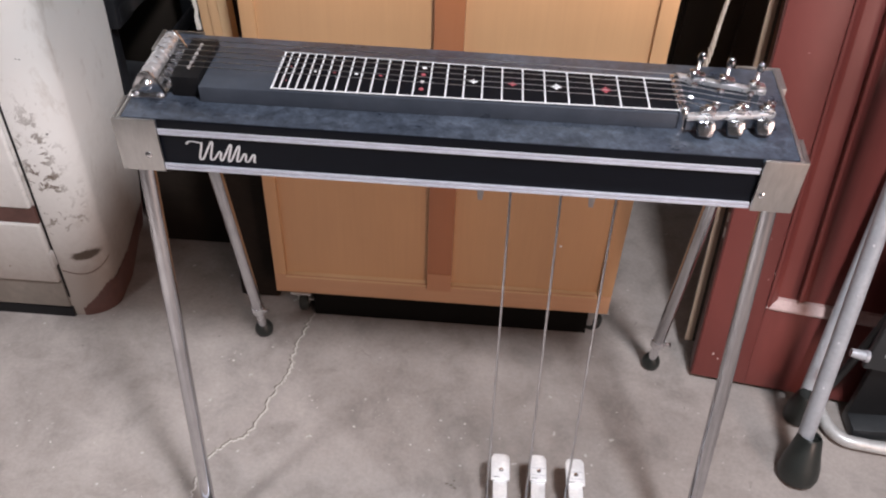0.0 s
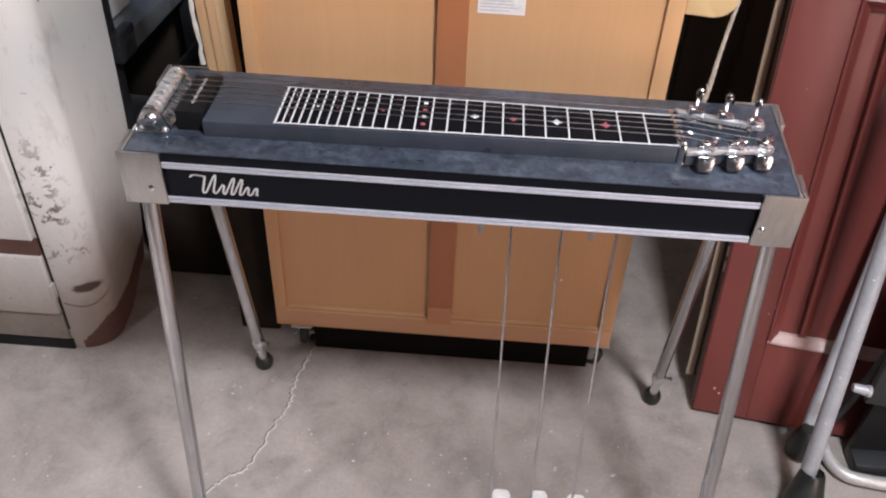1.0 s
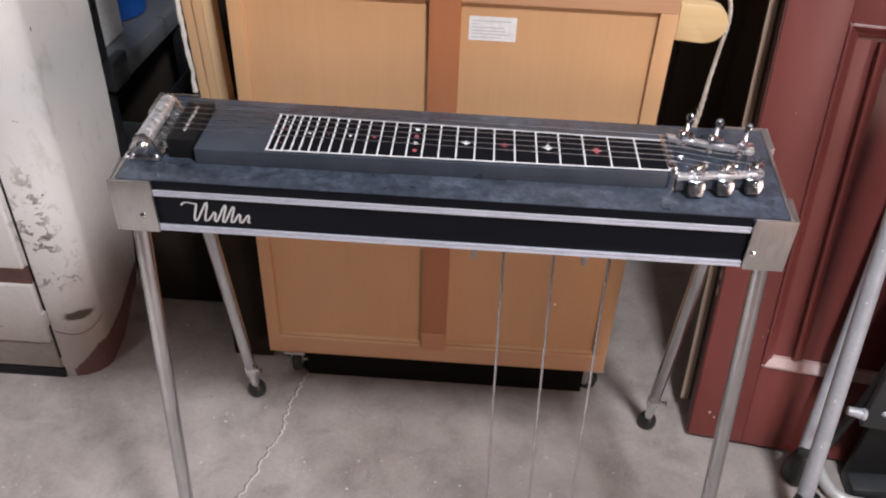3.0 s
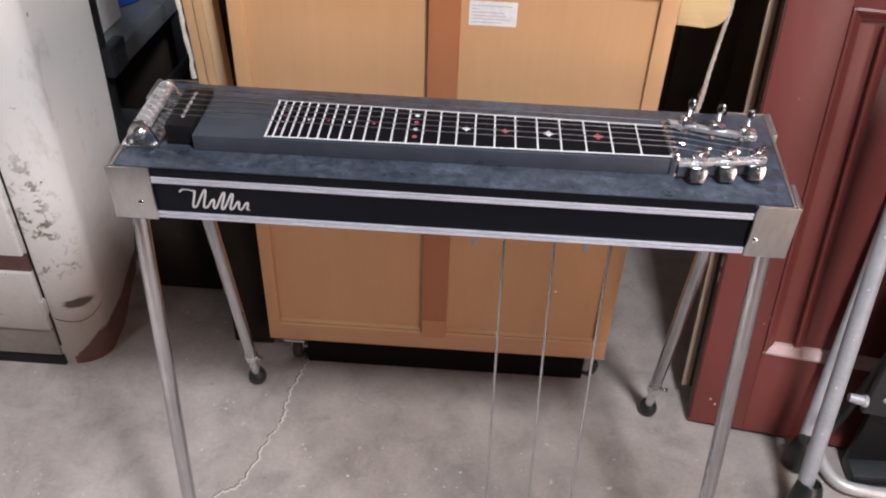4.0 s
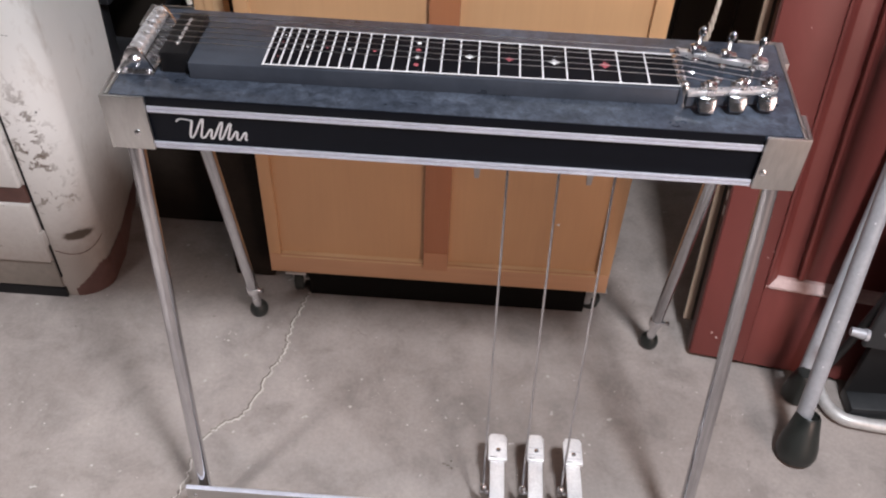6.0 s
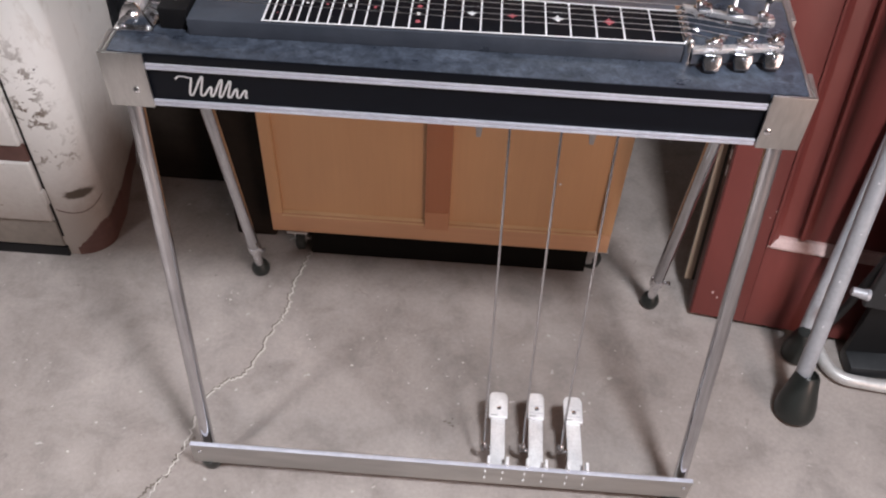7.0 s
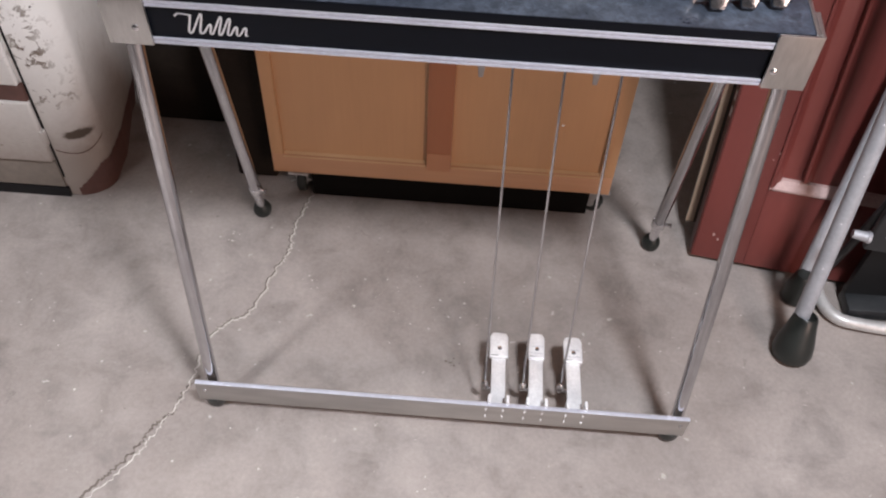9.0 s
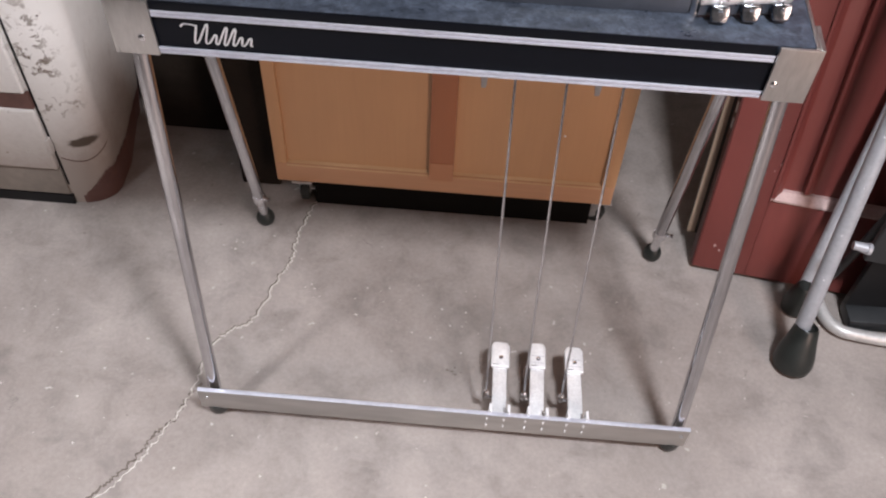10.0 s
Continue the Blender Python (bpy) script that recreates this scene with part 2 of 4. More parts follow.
PULL = surface("grey_metal_pull", (0.40, 0.39, 0.39), (0.54, 0.53, 0.52), 20, 0.45, 0.5)


# ---- mesh builders ----
def mesh_of(name, bm, material, smooth=None):
    bmesh.ops.recalc_face_normals(bm, faces=bm.faces)
    if smooth is not None:
        for f in bm.faces:
            f.smooth = True
        for e in bm.edges:
            if len(e.link_faces) == 2 and e.calc_face_angle(0) > radians(smooth):
                e.smooth = False
    data = bpy.data.meshes.new(name)
    bm.to_mesh(data)
    bm.free()
    data.materials.append(material)
    return data


def part(name, bm, material, parent, label="", smooth=40):
    ob = new(name, mesh_of(name, bm, material, smooth))
    ob.parent = parent
    return tagged(ob, label)


def thing(name, label, category, group="", kind="", at=(0, 0, 0)):
    ob = new(name)
    ob.location = at
    return tagged(ob, label, category, group, kind)


def solid(name, bm, material, label, category, kind="", group="", smooth=40):
    return tagged(new(name, mesh_of(name, bm, material, smooth)), label, category, group, kind)


def box(x0, x1, y0, y1, z0, z1, bevel=0.0, seg=2, bm=None, m=None):
    own = bmesh.new()
    bmesh.ops.create_cube(own, size=1, matrix=Matrix.Translation(((x0 + x1) / 2, (y0 + y1) / 2, (z0 + z1) / 2)) @ Matrix.Diagonal((x1 - x0, y1 - y0, z1 - z0, 1)))
    if bevel:
        bmesh.ops.bevel(own, geom=list(own.edges), offset=bevel, segments=seg, affect="EDGES", profile=0.6)
    if m is not None:
        own.transform(m)
    return join(bm, own)


def join(bm, own):
    if bm is None:
        return own
    data = bpy.data.meshes.new("tmp")
    own.to_mesh(data)
    own.free()
    bm.from_mesh(data)
    bpy.data.meshes.remove(data)
    return bm


def prism(points, axis, a, b, bevel=0.0, bm=None, m=None, seg=2):
    """An outline in the two other axes, pushed along axis from a to b."""
    own = bmesh.new()
    order = {"x": lambda u, v, w: (w, u, v), "y": lambda u, v, w: (u, w, v), "z": lambda u, v, w: (u, v, w)}[axis]
    lo = [own.verts.new(order(u, v, a)) for u, v in points]
    hi = [own.verts.new(order(u, v, b)) for u, v in points]
    own.faces.new(lo)
    own.faces.new(hi[::-1])
    for i in range(len(lo)):
        j = (i + 1) % len(lo)
        own.faces.new((lo[j], lo[i], hi[i], hi[j]))
    if bevel:
        bmesh.ops.bevel(own, geom=list(own.edges), offset=bevel, segments=seg, affect="EDGES", profile=0.6)
    if m is not None:
        own.transform(m)
    return join(bm, own)


def pipe(path, radius, sides=16, bm=None, cap=True):
    """A tube along a path; radius may be a list."""
    own = bmesh.new()
    path = [Vector(p) for p in path]
    radii = radius if isinstance(radius, (list, tuple)) else [radius] * len(path)
    ref = None
    rings = []
    for i, p in enumerate(path):
        d = (path[min(i + 1, len(path) - 1)] - path[max(i - 1, 0)]).normalized()
        if ref is None:
            ref = Vector((0, 0, 1)) if abs(d.z) < 0.9 else Vector((1, 0, 0))
        s = d.cross(ref).normalized()
        ref = s.cross(d).normalized()
        rings.append([own.verts.new(p + radii[i] * (math.cos(a) * s + math.sin(a) * ref)) for a in (2 * math.pi * k / sides for k in range(sides))])
    for r, q in zip(rings, rings[1:]):
        for k in range(sides):
            own.faces.new((r[k], r[(k + 1) % sides], q[(k + 1) % sides], q[k]))
    if cap:
        own.faces.new(rings[0][::-1])
        own.faces.new(rings[-1])
    return join(bm, own)


def lathe(profile, sides=20, m=None, bm=None):
    """A turned form: (radius, height) pairs round z."""
    own = bmesh.new()
    rings = []
    for (r, h) in profile:
        rings.append([own.verts.new((max(r, 1e-4) * math.cos(2 * math.pi * k / sides), max(r, 1e-4) * math.sin(2 * math.pi * k / sides), h)) for k in range(sides)])
    for r, q in zip(rings, rings[1:]):
        for k in range(sides):
            own.faces.new((r[k], r[(k + 1) % sides], q[(k + 1) % sides], q[k]))
    own.faces.new(rings[0][::-1])
    own.faces.new(rings[-1])
    if m is not None:
        own.transform(m)
    return join(bm, own)


def curve_points(ctrl, n):
    """A smooth path through control points."""
    c = [Vector(p) for p in ctrl]
    c = [2 * c[0] - c[1]] + c + [2 * c[-1] - c[-2]]
    out = []
    for i in range(1, len(c) - 2):
        for k in range(n):
            t = k / n
            a, b, d, e = c[i - 1], c[i], c[i + 1], c[i + 2]
            out.append(0.5 * (2 * b + (d - a) * t + (2 * a - 5 * b + 4 * d - e) * t * t + (3 * b - a - 3 * d + e) * t ** 3))
    return out + [c[-2]]


def aim(at, towards):
    """Local z along the way from at to towards."""
    d = Vector(towards) - Vector(at)
    return Matrix.Translation(at) @ d.to_track_quat("Z", "Y").to_matrix().to_4x4()


# ---- setting ----
tagged(new("floor", mesh_of("floor", box(-2.6, 2.6, -2.6, 2.6, -0.12, 0), CONCRETE)), "worn grey concrete workshop floor with stains", "floor", kind="structure")
for nm, b in (("wall_north", (-2.75, 2.75, 1.12, 1.27, -0.12, 2.75)), ("wall_south", (-2.75, 2.75, -2.75, -2.6, -0.12, 2.75)),
              ("wall_west", (-2.75, -2.6, -2.6, 2.6, -0.12, 2.75)), ("wall_east", (2.6, 2.75, -2.6, 2.6, -0.12, 2.75))):
    tagged(new(nm, mesh_of(nm, box(*b), DARKWALL if nm == "wall_north" else PLASTER)), "back wall coloured dark to stand for shade" if nm == "wall_north" else "plain grey painted workshop wall", "wall", kind="structure")
tagged(new("ceiling", mesh_of("ceiling", box(-2.6, 2.6, -2.6, 2.6, 2.7, 2.8), CEIL)), "plain grey painted workshop ceiling", "ceiling", kind="structure")


def ribbon(ctrl, width, z, jitter, material, name, label):
    rnd = random.Random(5)
    pts = curve_points([(x, y, 0) for x, y in ctrl], 14)
    bm = bmesh.new()
    prev = None
    for i, p in enumerate(pts):
        d = (pts[min(i + 1, len(pts) - 1)] - pts[max(i - 1, 0)]).normalized()
        s = Vector((-d.y, d.x, 0))
        p = p + s * rnd.uniform(-jitter, jitter)
        w = width * rnd.uniform(0.35, 1.3)
        pair = (bm.verts.new((p.x + s.x * w, p.y + s.y * w, z)), bm.verts.new((p.x - s.x * w, p.y - s.y * w, z)))
        if prev:
            bm.faces.new((prev[0], prev[1], pair[1], pair[0]))
        prev = pair
    return solid(name, bm, material, label, "crack", kind="structure", smooth=None)


ribbon([(-0.225, 0.40), (-0.234, 0.36), (-0.246, 0.29), (-0.245, 0.24), (-0.262, 0.19), (-0.289, 0.093), (-0.325, 0.064), (-0.348, 0.03), (-0.353, -0.02)],
       0.0024, 0.0008, 0.0036, CRACK, "floor_crack", "pale filled crack wandering across the concrete floor")
ribbon([(-0.353, -0.02), (-0.362, -0.085), (-0.389, -0.155), (-0.409, -0.202), (-0.457, -0.269), (-0.52, -0.33)],
       0.0012, 0.0008, 0.0032, CRACK, "floor_crack", "thin pale crack in the concrete floor")

ribbon([(-0.227, 0.402), (-0.2365, 0.36), (-0.2485, 0.29), (-0.2475, 0.24), (-0.2645, 0.19), (-0.2915, 0.095), (-0.325, 0.0665), (-0.3505, 0.031), (-0.3555, -0.02)],
       0.0012, 0.0012, 0.0036, CRACK_DARK, "floor_crack", "dirt-filled edge of the crack in the floor")

ribbon([(-0.3465, -0.045), (-0.3645, -0.085), (-0.371, -0.117), (-0.395, -0.147), (-0.414, -0.191), (-0.438, -0.227), (-0.459, -0.256), (-0.525, -0.33)],
       0.0022, 0.0005, 0.0036, CRACK_DARK, "floor_crack", "dirt along the thin crack in the floor")


def flecks(centres, seed):
    """Pale paint flecks trodden into the floor, scattered round a few spots."""
    rnd = random.Random(seed)
    bm = bmesh.new()
    for cx, cy, r, n in centres:
        for k in range(n):
            x, y, q = cx + rnd.gauss(0, r), cy + rnd.gauss(0, r), rnd.uniform(0.0007, 0.0026) * rnd.uniform(0.5, 1.3)
            bm.faces.new([bm.verts.new((x + q * rnd.uniform(0.5, 1.4) * math.cos(a), y + q * rnd.uniform(0.4, 1.2) * math.sin(a), 0.0006)) for a in (math.pi / 3.5 * i for i in range(7))])
    return bm


solid("paint_flecks", flecks([(-0.365, 0.265, 0.010, 7), (-0.19, 0.165, 0.010, 9), (-0.07, 0.154, 0.022, 10), (0.05, 0.15, 0.06, 14), (0.156, 0.18, 0.05, 8), (0.38, 0.10, 0.08, 12), (0.60, 0.13, 0.05, 8), (0.0, 0.0, 0.3, 50), (-0.6, 0.0, 0.2, 26), (-0.1, -0.3, 0.2, 14)], 17), CRACK,
      "pale paint flecks scattered over the concrete floor", "paint flecks", kind="stuff", smooth=None)
solid("floor_stain", flecks([(0.077, 0.0157, 0.005, 8), (0.074, 0.020, 0.007, 6), (0.30, 0.03, 0.002, 2)], 4), CRACK_DARK, "small dark spatter on the concrete floor", "stain", kind="stuff", smooth=None)

# ---- pedal steel guitar ----
TOP = 0.72
steel = thing("pedal_steel_guitar", "black six-string pedal steel guitar with chrome legs on concrete floor", "pedal steel guitar")
XL, XR, YB, LOW = -0.333, 0.443, 0.205, TOP - 0.0705


def at_depth(xf, xb, y):
    return xf + (xb - xf) * y / YB


# deck and inner box
part("front_lip", box(-0.2875, 0.3985, 0.0012, 0.0032, TOP - 0.0122, TOP - 0.0006, 0.0004), BLACK, steel, "black deck edge")
part("deck", prism([(XL + 0.004, 0.003), (XR - 0.004, 0.003), (XR + 0.009, YB - 0.003), (XL - 0.002, YB - 0.003)], "z", TOP - 0.012, TOP, 0.0012), LACQUER, steel, "scuffed black lacquered deck")
part("front_apron", box(-0.292, 0.402, 0.0035, 0.018, LOW + 0.002, TOP - 0.0125), BLACK, steel, "gloss black front panel")
part("rear_apron", box(-0.30, 0.41, YB - 0.02, YB - 0.008, LOW + 0.002, TOP - 0.0125), BLACK, steel)
for z0, z1 in ((TOP - 0.0205, TOP - 0.0125), (LOW + 0.001, LOW + 0.009)):
    bm = box(-0.288, 0.399, 0.0, 0.0033, z0, z0 + 0.0032, 0.0006)
    box(-0.288, 0.399, 0.0, 0.0033, z1 - 0.0032, z1, 0.0006, bm=bm)
    box(-0.288, 0.399, 0.0015, 0.0034, z0 + 0.003, z1 - 0.003, bm=bm)
    part("trim_strip", bm, ALU_TRIM, steel, "twin-ridged aluminium trim strip")

# end plates with wrapped corners
for xf, xb, s, inner in ((XL, XL - 0.005, 1, -0.288), (XR, XR + 0.013, -1, 0.3995)):
    plate = part("end_plate", prism([(xf, 0.001), (xf + 0.0042 * s, 0.001), (xb + 0.0042 * s, YB), (xb, YB)], "z", LOW + 0.012, TOP + 0.0012, 0.0008), ALU, steel, "brushed aluminium end plate")
    part("corner_plate", prism([(xf - (0.005 if s < 0 else 0.000) * s, LOW), (inner + (0.001 if s > 0 else 0), LOW), (inner, TOP + 0.0005), (xf - 0.005 * s, TOP + 0.0005)], "y", -0.0035, 0.0008, 0.0017), ALU, steel, "brushed aluminium front corner plate")
    side = part("corner_cheek", prism([(xf - 0.005 * s, -0.0030), (xf - 0.0002 * s, -0.0030), (at_depth(xf, xb, 0.045) - 0.0002 * s, 0.045), (at_depth(xf, xb, 0.045) - 0.006 * s, 0.045)], "z", LOW, TOP + 0.001, 0.0008), ALU, steel)
    part("corner_cheek", prism([(at_depth(xf, xb, 0.155) - 0.006 * s, 0.155), (at_depth(xf, xb, 0.155) - 0.0002 * s, 0.155), (xb - 0.0002 * s, YB + 0.003), (xb - 0.006 * s, YB + 0.003)], "z", LOW, TOP + 0.001, 0.0008), ALU, steel)
    part("corner_plate", prism([(xb - 0.001 * s, LOW), (xb + 0.05 * s, LOW), (xb + 0.05 * s, TOP + 0.001), (xb - 0.001 * s, TOP + 0.001)], "y", YB, YB + 0.003, 0.0008), ALU, steel)
    sx = -0.303 if s > 0 else 0.407
    screw = part("screw", lathe([(0.0042, 0), (0.004, 0.0015), (0.002, 0.0026), (0.0005, 0.003)], 14, aim((sx, -0.0033, TOP - 0.0465), (sx, -1, TOP - 0.0465))), CHROME, steel, "domed chrome screw")

# neck block
part("neck", prism([(-0.2475, 0.0425), (0.306, 0.0505), (0.306, 0.128), (-0.2475, 0.137)], "z", TOP + 0.0002, TOP + 0.0205, 0.0012), NECKBLACK, steel, "raised black neck block")

# fretboard: scale length 616 mm, twenty-five fret lines
NUT, SCALE = 0.308, 0.616
FBZ = TOP + 0.0207


def fret_x(n):
    return NUT - SCALE * (1 - 2 ** (-n / 12))


def fb_front(x):
    return 0.0502 + 0.0183 * x


def fb_back(x):
    return 0.1293 - 0.0193 * x


x25 = fret_x(25)
fretboard = part("fretboard", prism([(x25, fb_front(x25)), (0.306, fb_front(0.306)), (0.306, fb_back(0.306)), (x25, fb_back(x25))], "z", FBZ, FBZ + 0.0012), BLACK, steel, "gloss black fretboard with white lines")
for n in range(1, 26):
    x = fret_x(n)
    w = 0.00095 if n < 25 else 0.0012
    part("fret_line", prism([(x - w, fb_front(x)), (x + w, fb_front(x)), (x + w, fb_back(x)), (x - w, fb_back(x))], "z", FBZ + 0.0012, FBZ + 0.0016), FRETWHITE, fretboard)
for edge, d in ((fb_front, -0.0010), (fb_back, 0.0010)):
    part("border_line", prism([(x25 - 0.0014, edge(x25) - d), (0.306, edge(0.306) - d), (0.306, edge(0.306) + d), (x25 - 0.0014, edge(x25) + d)], "z", FBZ + 0.0012, FBZ + 0.0017), FRETWHITE, fretboard)


def diamond(x, y, r, material):
    part("position_marker", prism([(x + r * math.cos(a) * 0.92, y + r * math.sin(a)) for a in (math.pi / 4 * k for k in range(8))] if r < 0.0035 else
                                  [(x - r, y), (x - r * 0.36, y - r * 0.42), (x, y - r), (x + r * 0.36, y - r * 0.42), (x + r, y), (x + r * 0.36, y + r * 0.42), (x, y + r), (x - r * 0.36, y + r * 0.42)],
                                  "z", FBZ + 0.0012, FBZ + 0.0016), material, fretboard)


for n, red, r in ((3, 1, 0.0075), (5, 0, 0.007), (7, 1, 0.0055), (9, 0, 0.0055), (15, 1, 0.0021), (17, 0, 0.0022), (19, 1, 0.0014), (21, 0, 0.0018)):
    diamond((fret_x(n) + fret_x(n - 1)) / 2, 0.0905, r, MARK_RED if red else FRETWHITE)
for n, r in ((12, 0.0032), (24, 0.0010)):
    for k in range(4):
        diamond((fret_x(n) + fret_x(n - 1)) / 2, 0.0660 + 0.0162 * k, r, MARK_RED if (k % 2 == 0) else FRETWHITE)

# pickup with pole pieces
pickup = part("pickup", box(-0.2825, -0.2495, 0.052, 0.146, TOP + 0.0003, TOP + 0.026, 0.0015), SATIN_BLACK, steel, "black single-coil pickup")
for k in range(6):
    part("pole_piece", lathe([(0.0026, 0), (0.0024, 0.0008), (0.0008, 0.0012)], 12, Matrix.Translation((-0.2665, 0.076 + 0.0105 * k, TOP + 0.0259)) @ Matrix.Diagonal((0.9, 1.7, 1, 1))), KNURL, pickup)

# bridge: turned changer roller between two cheeks on a base plate
bridge = part("bridge", box(-0.333, -0.289, 0.040, 0.150, TOP + 0.0002, TOP + 0.0035, 0.0008), CHROME, steel, "chrome bridge and changer housing")
part("roller", pipe([(-0.309, 0.050, TOP + 0.0235), (-0.309, 0.146, TOP + 0.0235)], 0.0092, 24), KNURL, bridge)
for k in range(6):
    y = 0.0655 + 0.0125 * k
    part("finger", pipe([(-0.309, y - 0.0045, TOP + 0.0235), (-0.309, y + 0.0045, TOP + 0.0235)], 0.0099, 24), KNURL, bridge)
    part("spring", pipe([(-0.2975, y, TOP + 0.019), (-0.285, y + 0.001, TOP + 0.011)], 0.0022, 8), CHROME, bridge)
for y in (0.047, 0.1465):
    part("cheek", prism([(-0.331, TOP + 0.003), (-0.288, TOP + 0.003), (-0.299, TOP + 0.027), (-0.304, TOP + 0.0335), (-0.314, TOP + 0.0335), (-0.319, TOP + 0.027)], "y", y - 0.002, y + 0.002, 0.0008), CHROME, bridge, "triangular chrome cheek")
part("axle_knob", lathe([(0.0072, 0), (0.0072, 0.003), (0.005, 0.0055), (0.001, 0.006)], 18, aim((-0.309, 0.045, TOP + 0.018), (-0.309, -1, TOP + 0.018))), CHROME, bridge)
for x in (-0.326, -0.296):
    part("screw", lathe([(0.0042, 0), (0.004, 0.001), (0.002, 0.0022), (0.0003, 0.0026)], 12, Matrix.Translation((x, 0.0435, TOP + 0.0035))), CHROME, bridge)

# roller nut
nut = part("nut", box(0.3065, 0.313, 0.052, 0.140, TOP + 0.0003, TOP + 0.021, 0.001), CHROME, steel, "chrome roller nut")
for k in range(6):
    y = 0.066 + 0.0118 * k
    part("nut_roller", pipe([(0.311, y - 0.0035, TOP + 0.0245), (0.311, y + 0.0035, TOP + 0.0245)], 0.0045, 14), CHROME, nut)
part("nut_post", lathe([(0.006, 0), (0.006, 0.022), (0.004, 0.028), (0.001, 0.03)], 14, Matrix.Translation((0.3125, 0.053, TOP + 0.0003))), CHROME, nut)

# strings from roller to nut to the tuner posts
POSTS = [(0.350, 0.067), (0.382, 0.072), (0.417, 0.079), (0.331, 0.109), (0.361, 0.099), (0.395, 0.097)]
for k in range(6):
    y0, y1 = 0.0655 + 0.0125 * k, 0.066 + 0.0118 * k
    post = (POSTS[0], POSTS[1], POSTS[2], POSTS[5], POSTS[4], POSTS[3])[k]
    part("string", pipe([(-0.309, y0, TOP + 0.0337), (0.311, y1, TOP + 0.0292), (post[0], post[1], TOP + 0.022)], 0.00040 if k < 3 else 0.00048, 6), STRING, steel)

# keyhead: open frame with two rails, tuners each with post, gear and button
keyhead = part("keyhead", box(0.3135, 0.424, 0.060, 0.134, TOP + 0.0002, TOP + 0.004, 0.001), LACQUER, steel, "open keyhead frame")
for y0, y1 in ((0.046, 0.062), (0.136, 0.112)):
    part("rail", prism([(0.314, y0 - 0.0048), (0.412, y1 - 0.0048), (0.4175, y1 - 0.002), (0.4175, y1 + 0.002), (0.412, y1 + 0.0048), (0.314, y0 + 0.0048)], "z", TOP + 0.0175, TOP + 0.0235, 0.001), KNURL, keyhead, "chrome keyhead rail")
    part("rail_base", prism([(0.315, y0 - 0.003), (0.411, y1 - 0.003), (0.411, y1 + 0.003), (0.315, y0 + 0.003)], "z", TOP + 0.0041, TOP + 0.0174), NECKBLACK, keyhead)
for i in range(3):
    fx_, fy = 0.337 + 0.0345 * i, 0.0495 + 0.006 * i
    tuner = part("tuner", box(fx_ - 0.009, fx_ + 0.009, fy - 0.004, fy + 0.006, TOP + 0.0235, TOP + 0.029, 0.001), CHROME, steel, "chrome machine head facing the front apron")
    part("gear", lathe([(0.0065, 0), (0.0065, 0.003), (0.003, 0.004), (0.002, 0.006)], 16, Matrix.Translation((fx_ + 0.002, fy + 0.001, TOP + 0.029))), CHROME, tuner)
    part("shaft", pipe([(fx_, fy, TOP + 0.020), (fx_ - 0.001, fy - 0.016, TOP + 0.016)], 0.0026, 12), CHROME, tuner)
    bm = prism([(-0.0078, 0), (0.0078, 0), (0.0108, 0.011), (0.0100, 0.0185), (-0.0100, 0.0185), (-0.0108, 0.011)], "y", -0.0045, 0.0045, 0.0018, seg=3)
    bm.transform(Matrix.Translation((fx_ - 0.001, fy - 0.016, TOP + 0.003)) @ Matrix.Rotation(radians(-22), 4, "X"))
    part("button", bm, BUTTON, tuner, "rounded chrome tuner button")
    px, py = POSTS[i]
    part("post", lathe([(0.005, 0), (0.005, 0.006), (0.003, 0.008), (0.003, 0.018), (0.0045, 0.019), (0.0045, 0.022), (0.002, 0.024)], 16, Matrix.Translation((px, py, TOP + 0.004))), CHROME, tuner)
for i in range(3):
    bx, by = 0.338 + 0.034 * i, 0.131 - 0.0085 * i
    tuner = part("tuner", box(bx - 0.009, bx + 0.009, by - 0.005, by + 0.005, TOP + 0.0235, TOP + 0.029, 0.001), CHROME, steel, "chrome machine head with upright button")
    part("gear", lathe([(0.0065, 0), (0.0065, 0.003), (0.003, 0.004), (0.002, 0.006)], 16, Matrix.Translation((bx - 0.004, by - 0.001, TOP + 0.029))), CHROME, tuner)
    part("shaft", pipe([(bx, by + 0.002, TOP + 0.020), (bx + 0.004, by + 0.017, TOP + 0.030), (bx + 0.005, by + 0.020, TOP + 0.036)], 0.0024, 12), CHROME, tuner)
    bm = bmesh.new()
    bmesh.ops.create_uvsphere(bm, u_segments=18, v_segments=12, radius=1, matrix=aim((bx + 0.006, by + 0.021, TOP + 0.040), (bx + 0.009, by + 0.03, TOP + 0.06)) @ Matrix.Diagonal((0.0054, 0.0036, 0.0068, 1)))
    part("button", bm, BUTTON, tuner, "oval chrome tuner button")
    px, py = POSTS[3 + i]
    part("post", lathe([(0.005, 0), (0.005, 0.006), (0.003, 0.008), (0.003, 0.018), (0.0045, 0.019), (0.0045, 0.022), (0.002, 0.024)], 16, Matrix.Translation((px, py, TOP + 0.004))), CHROME, tuner)

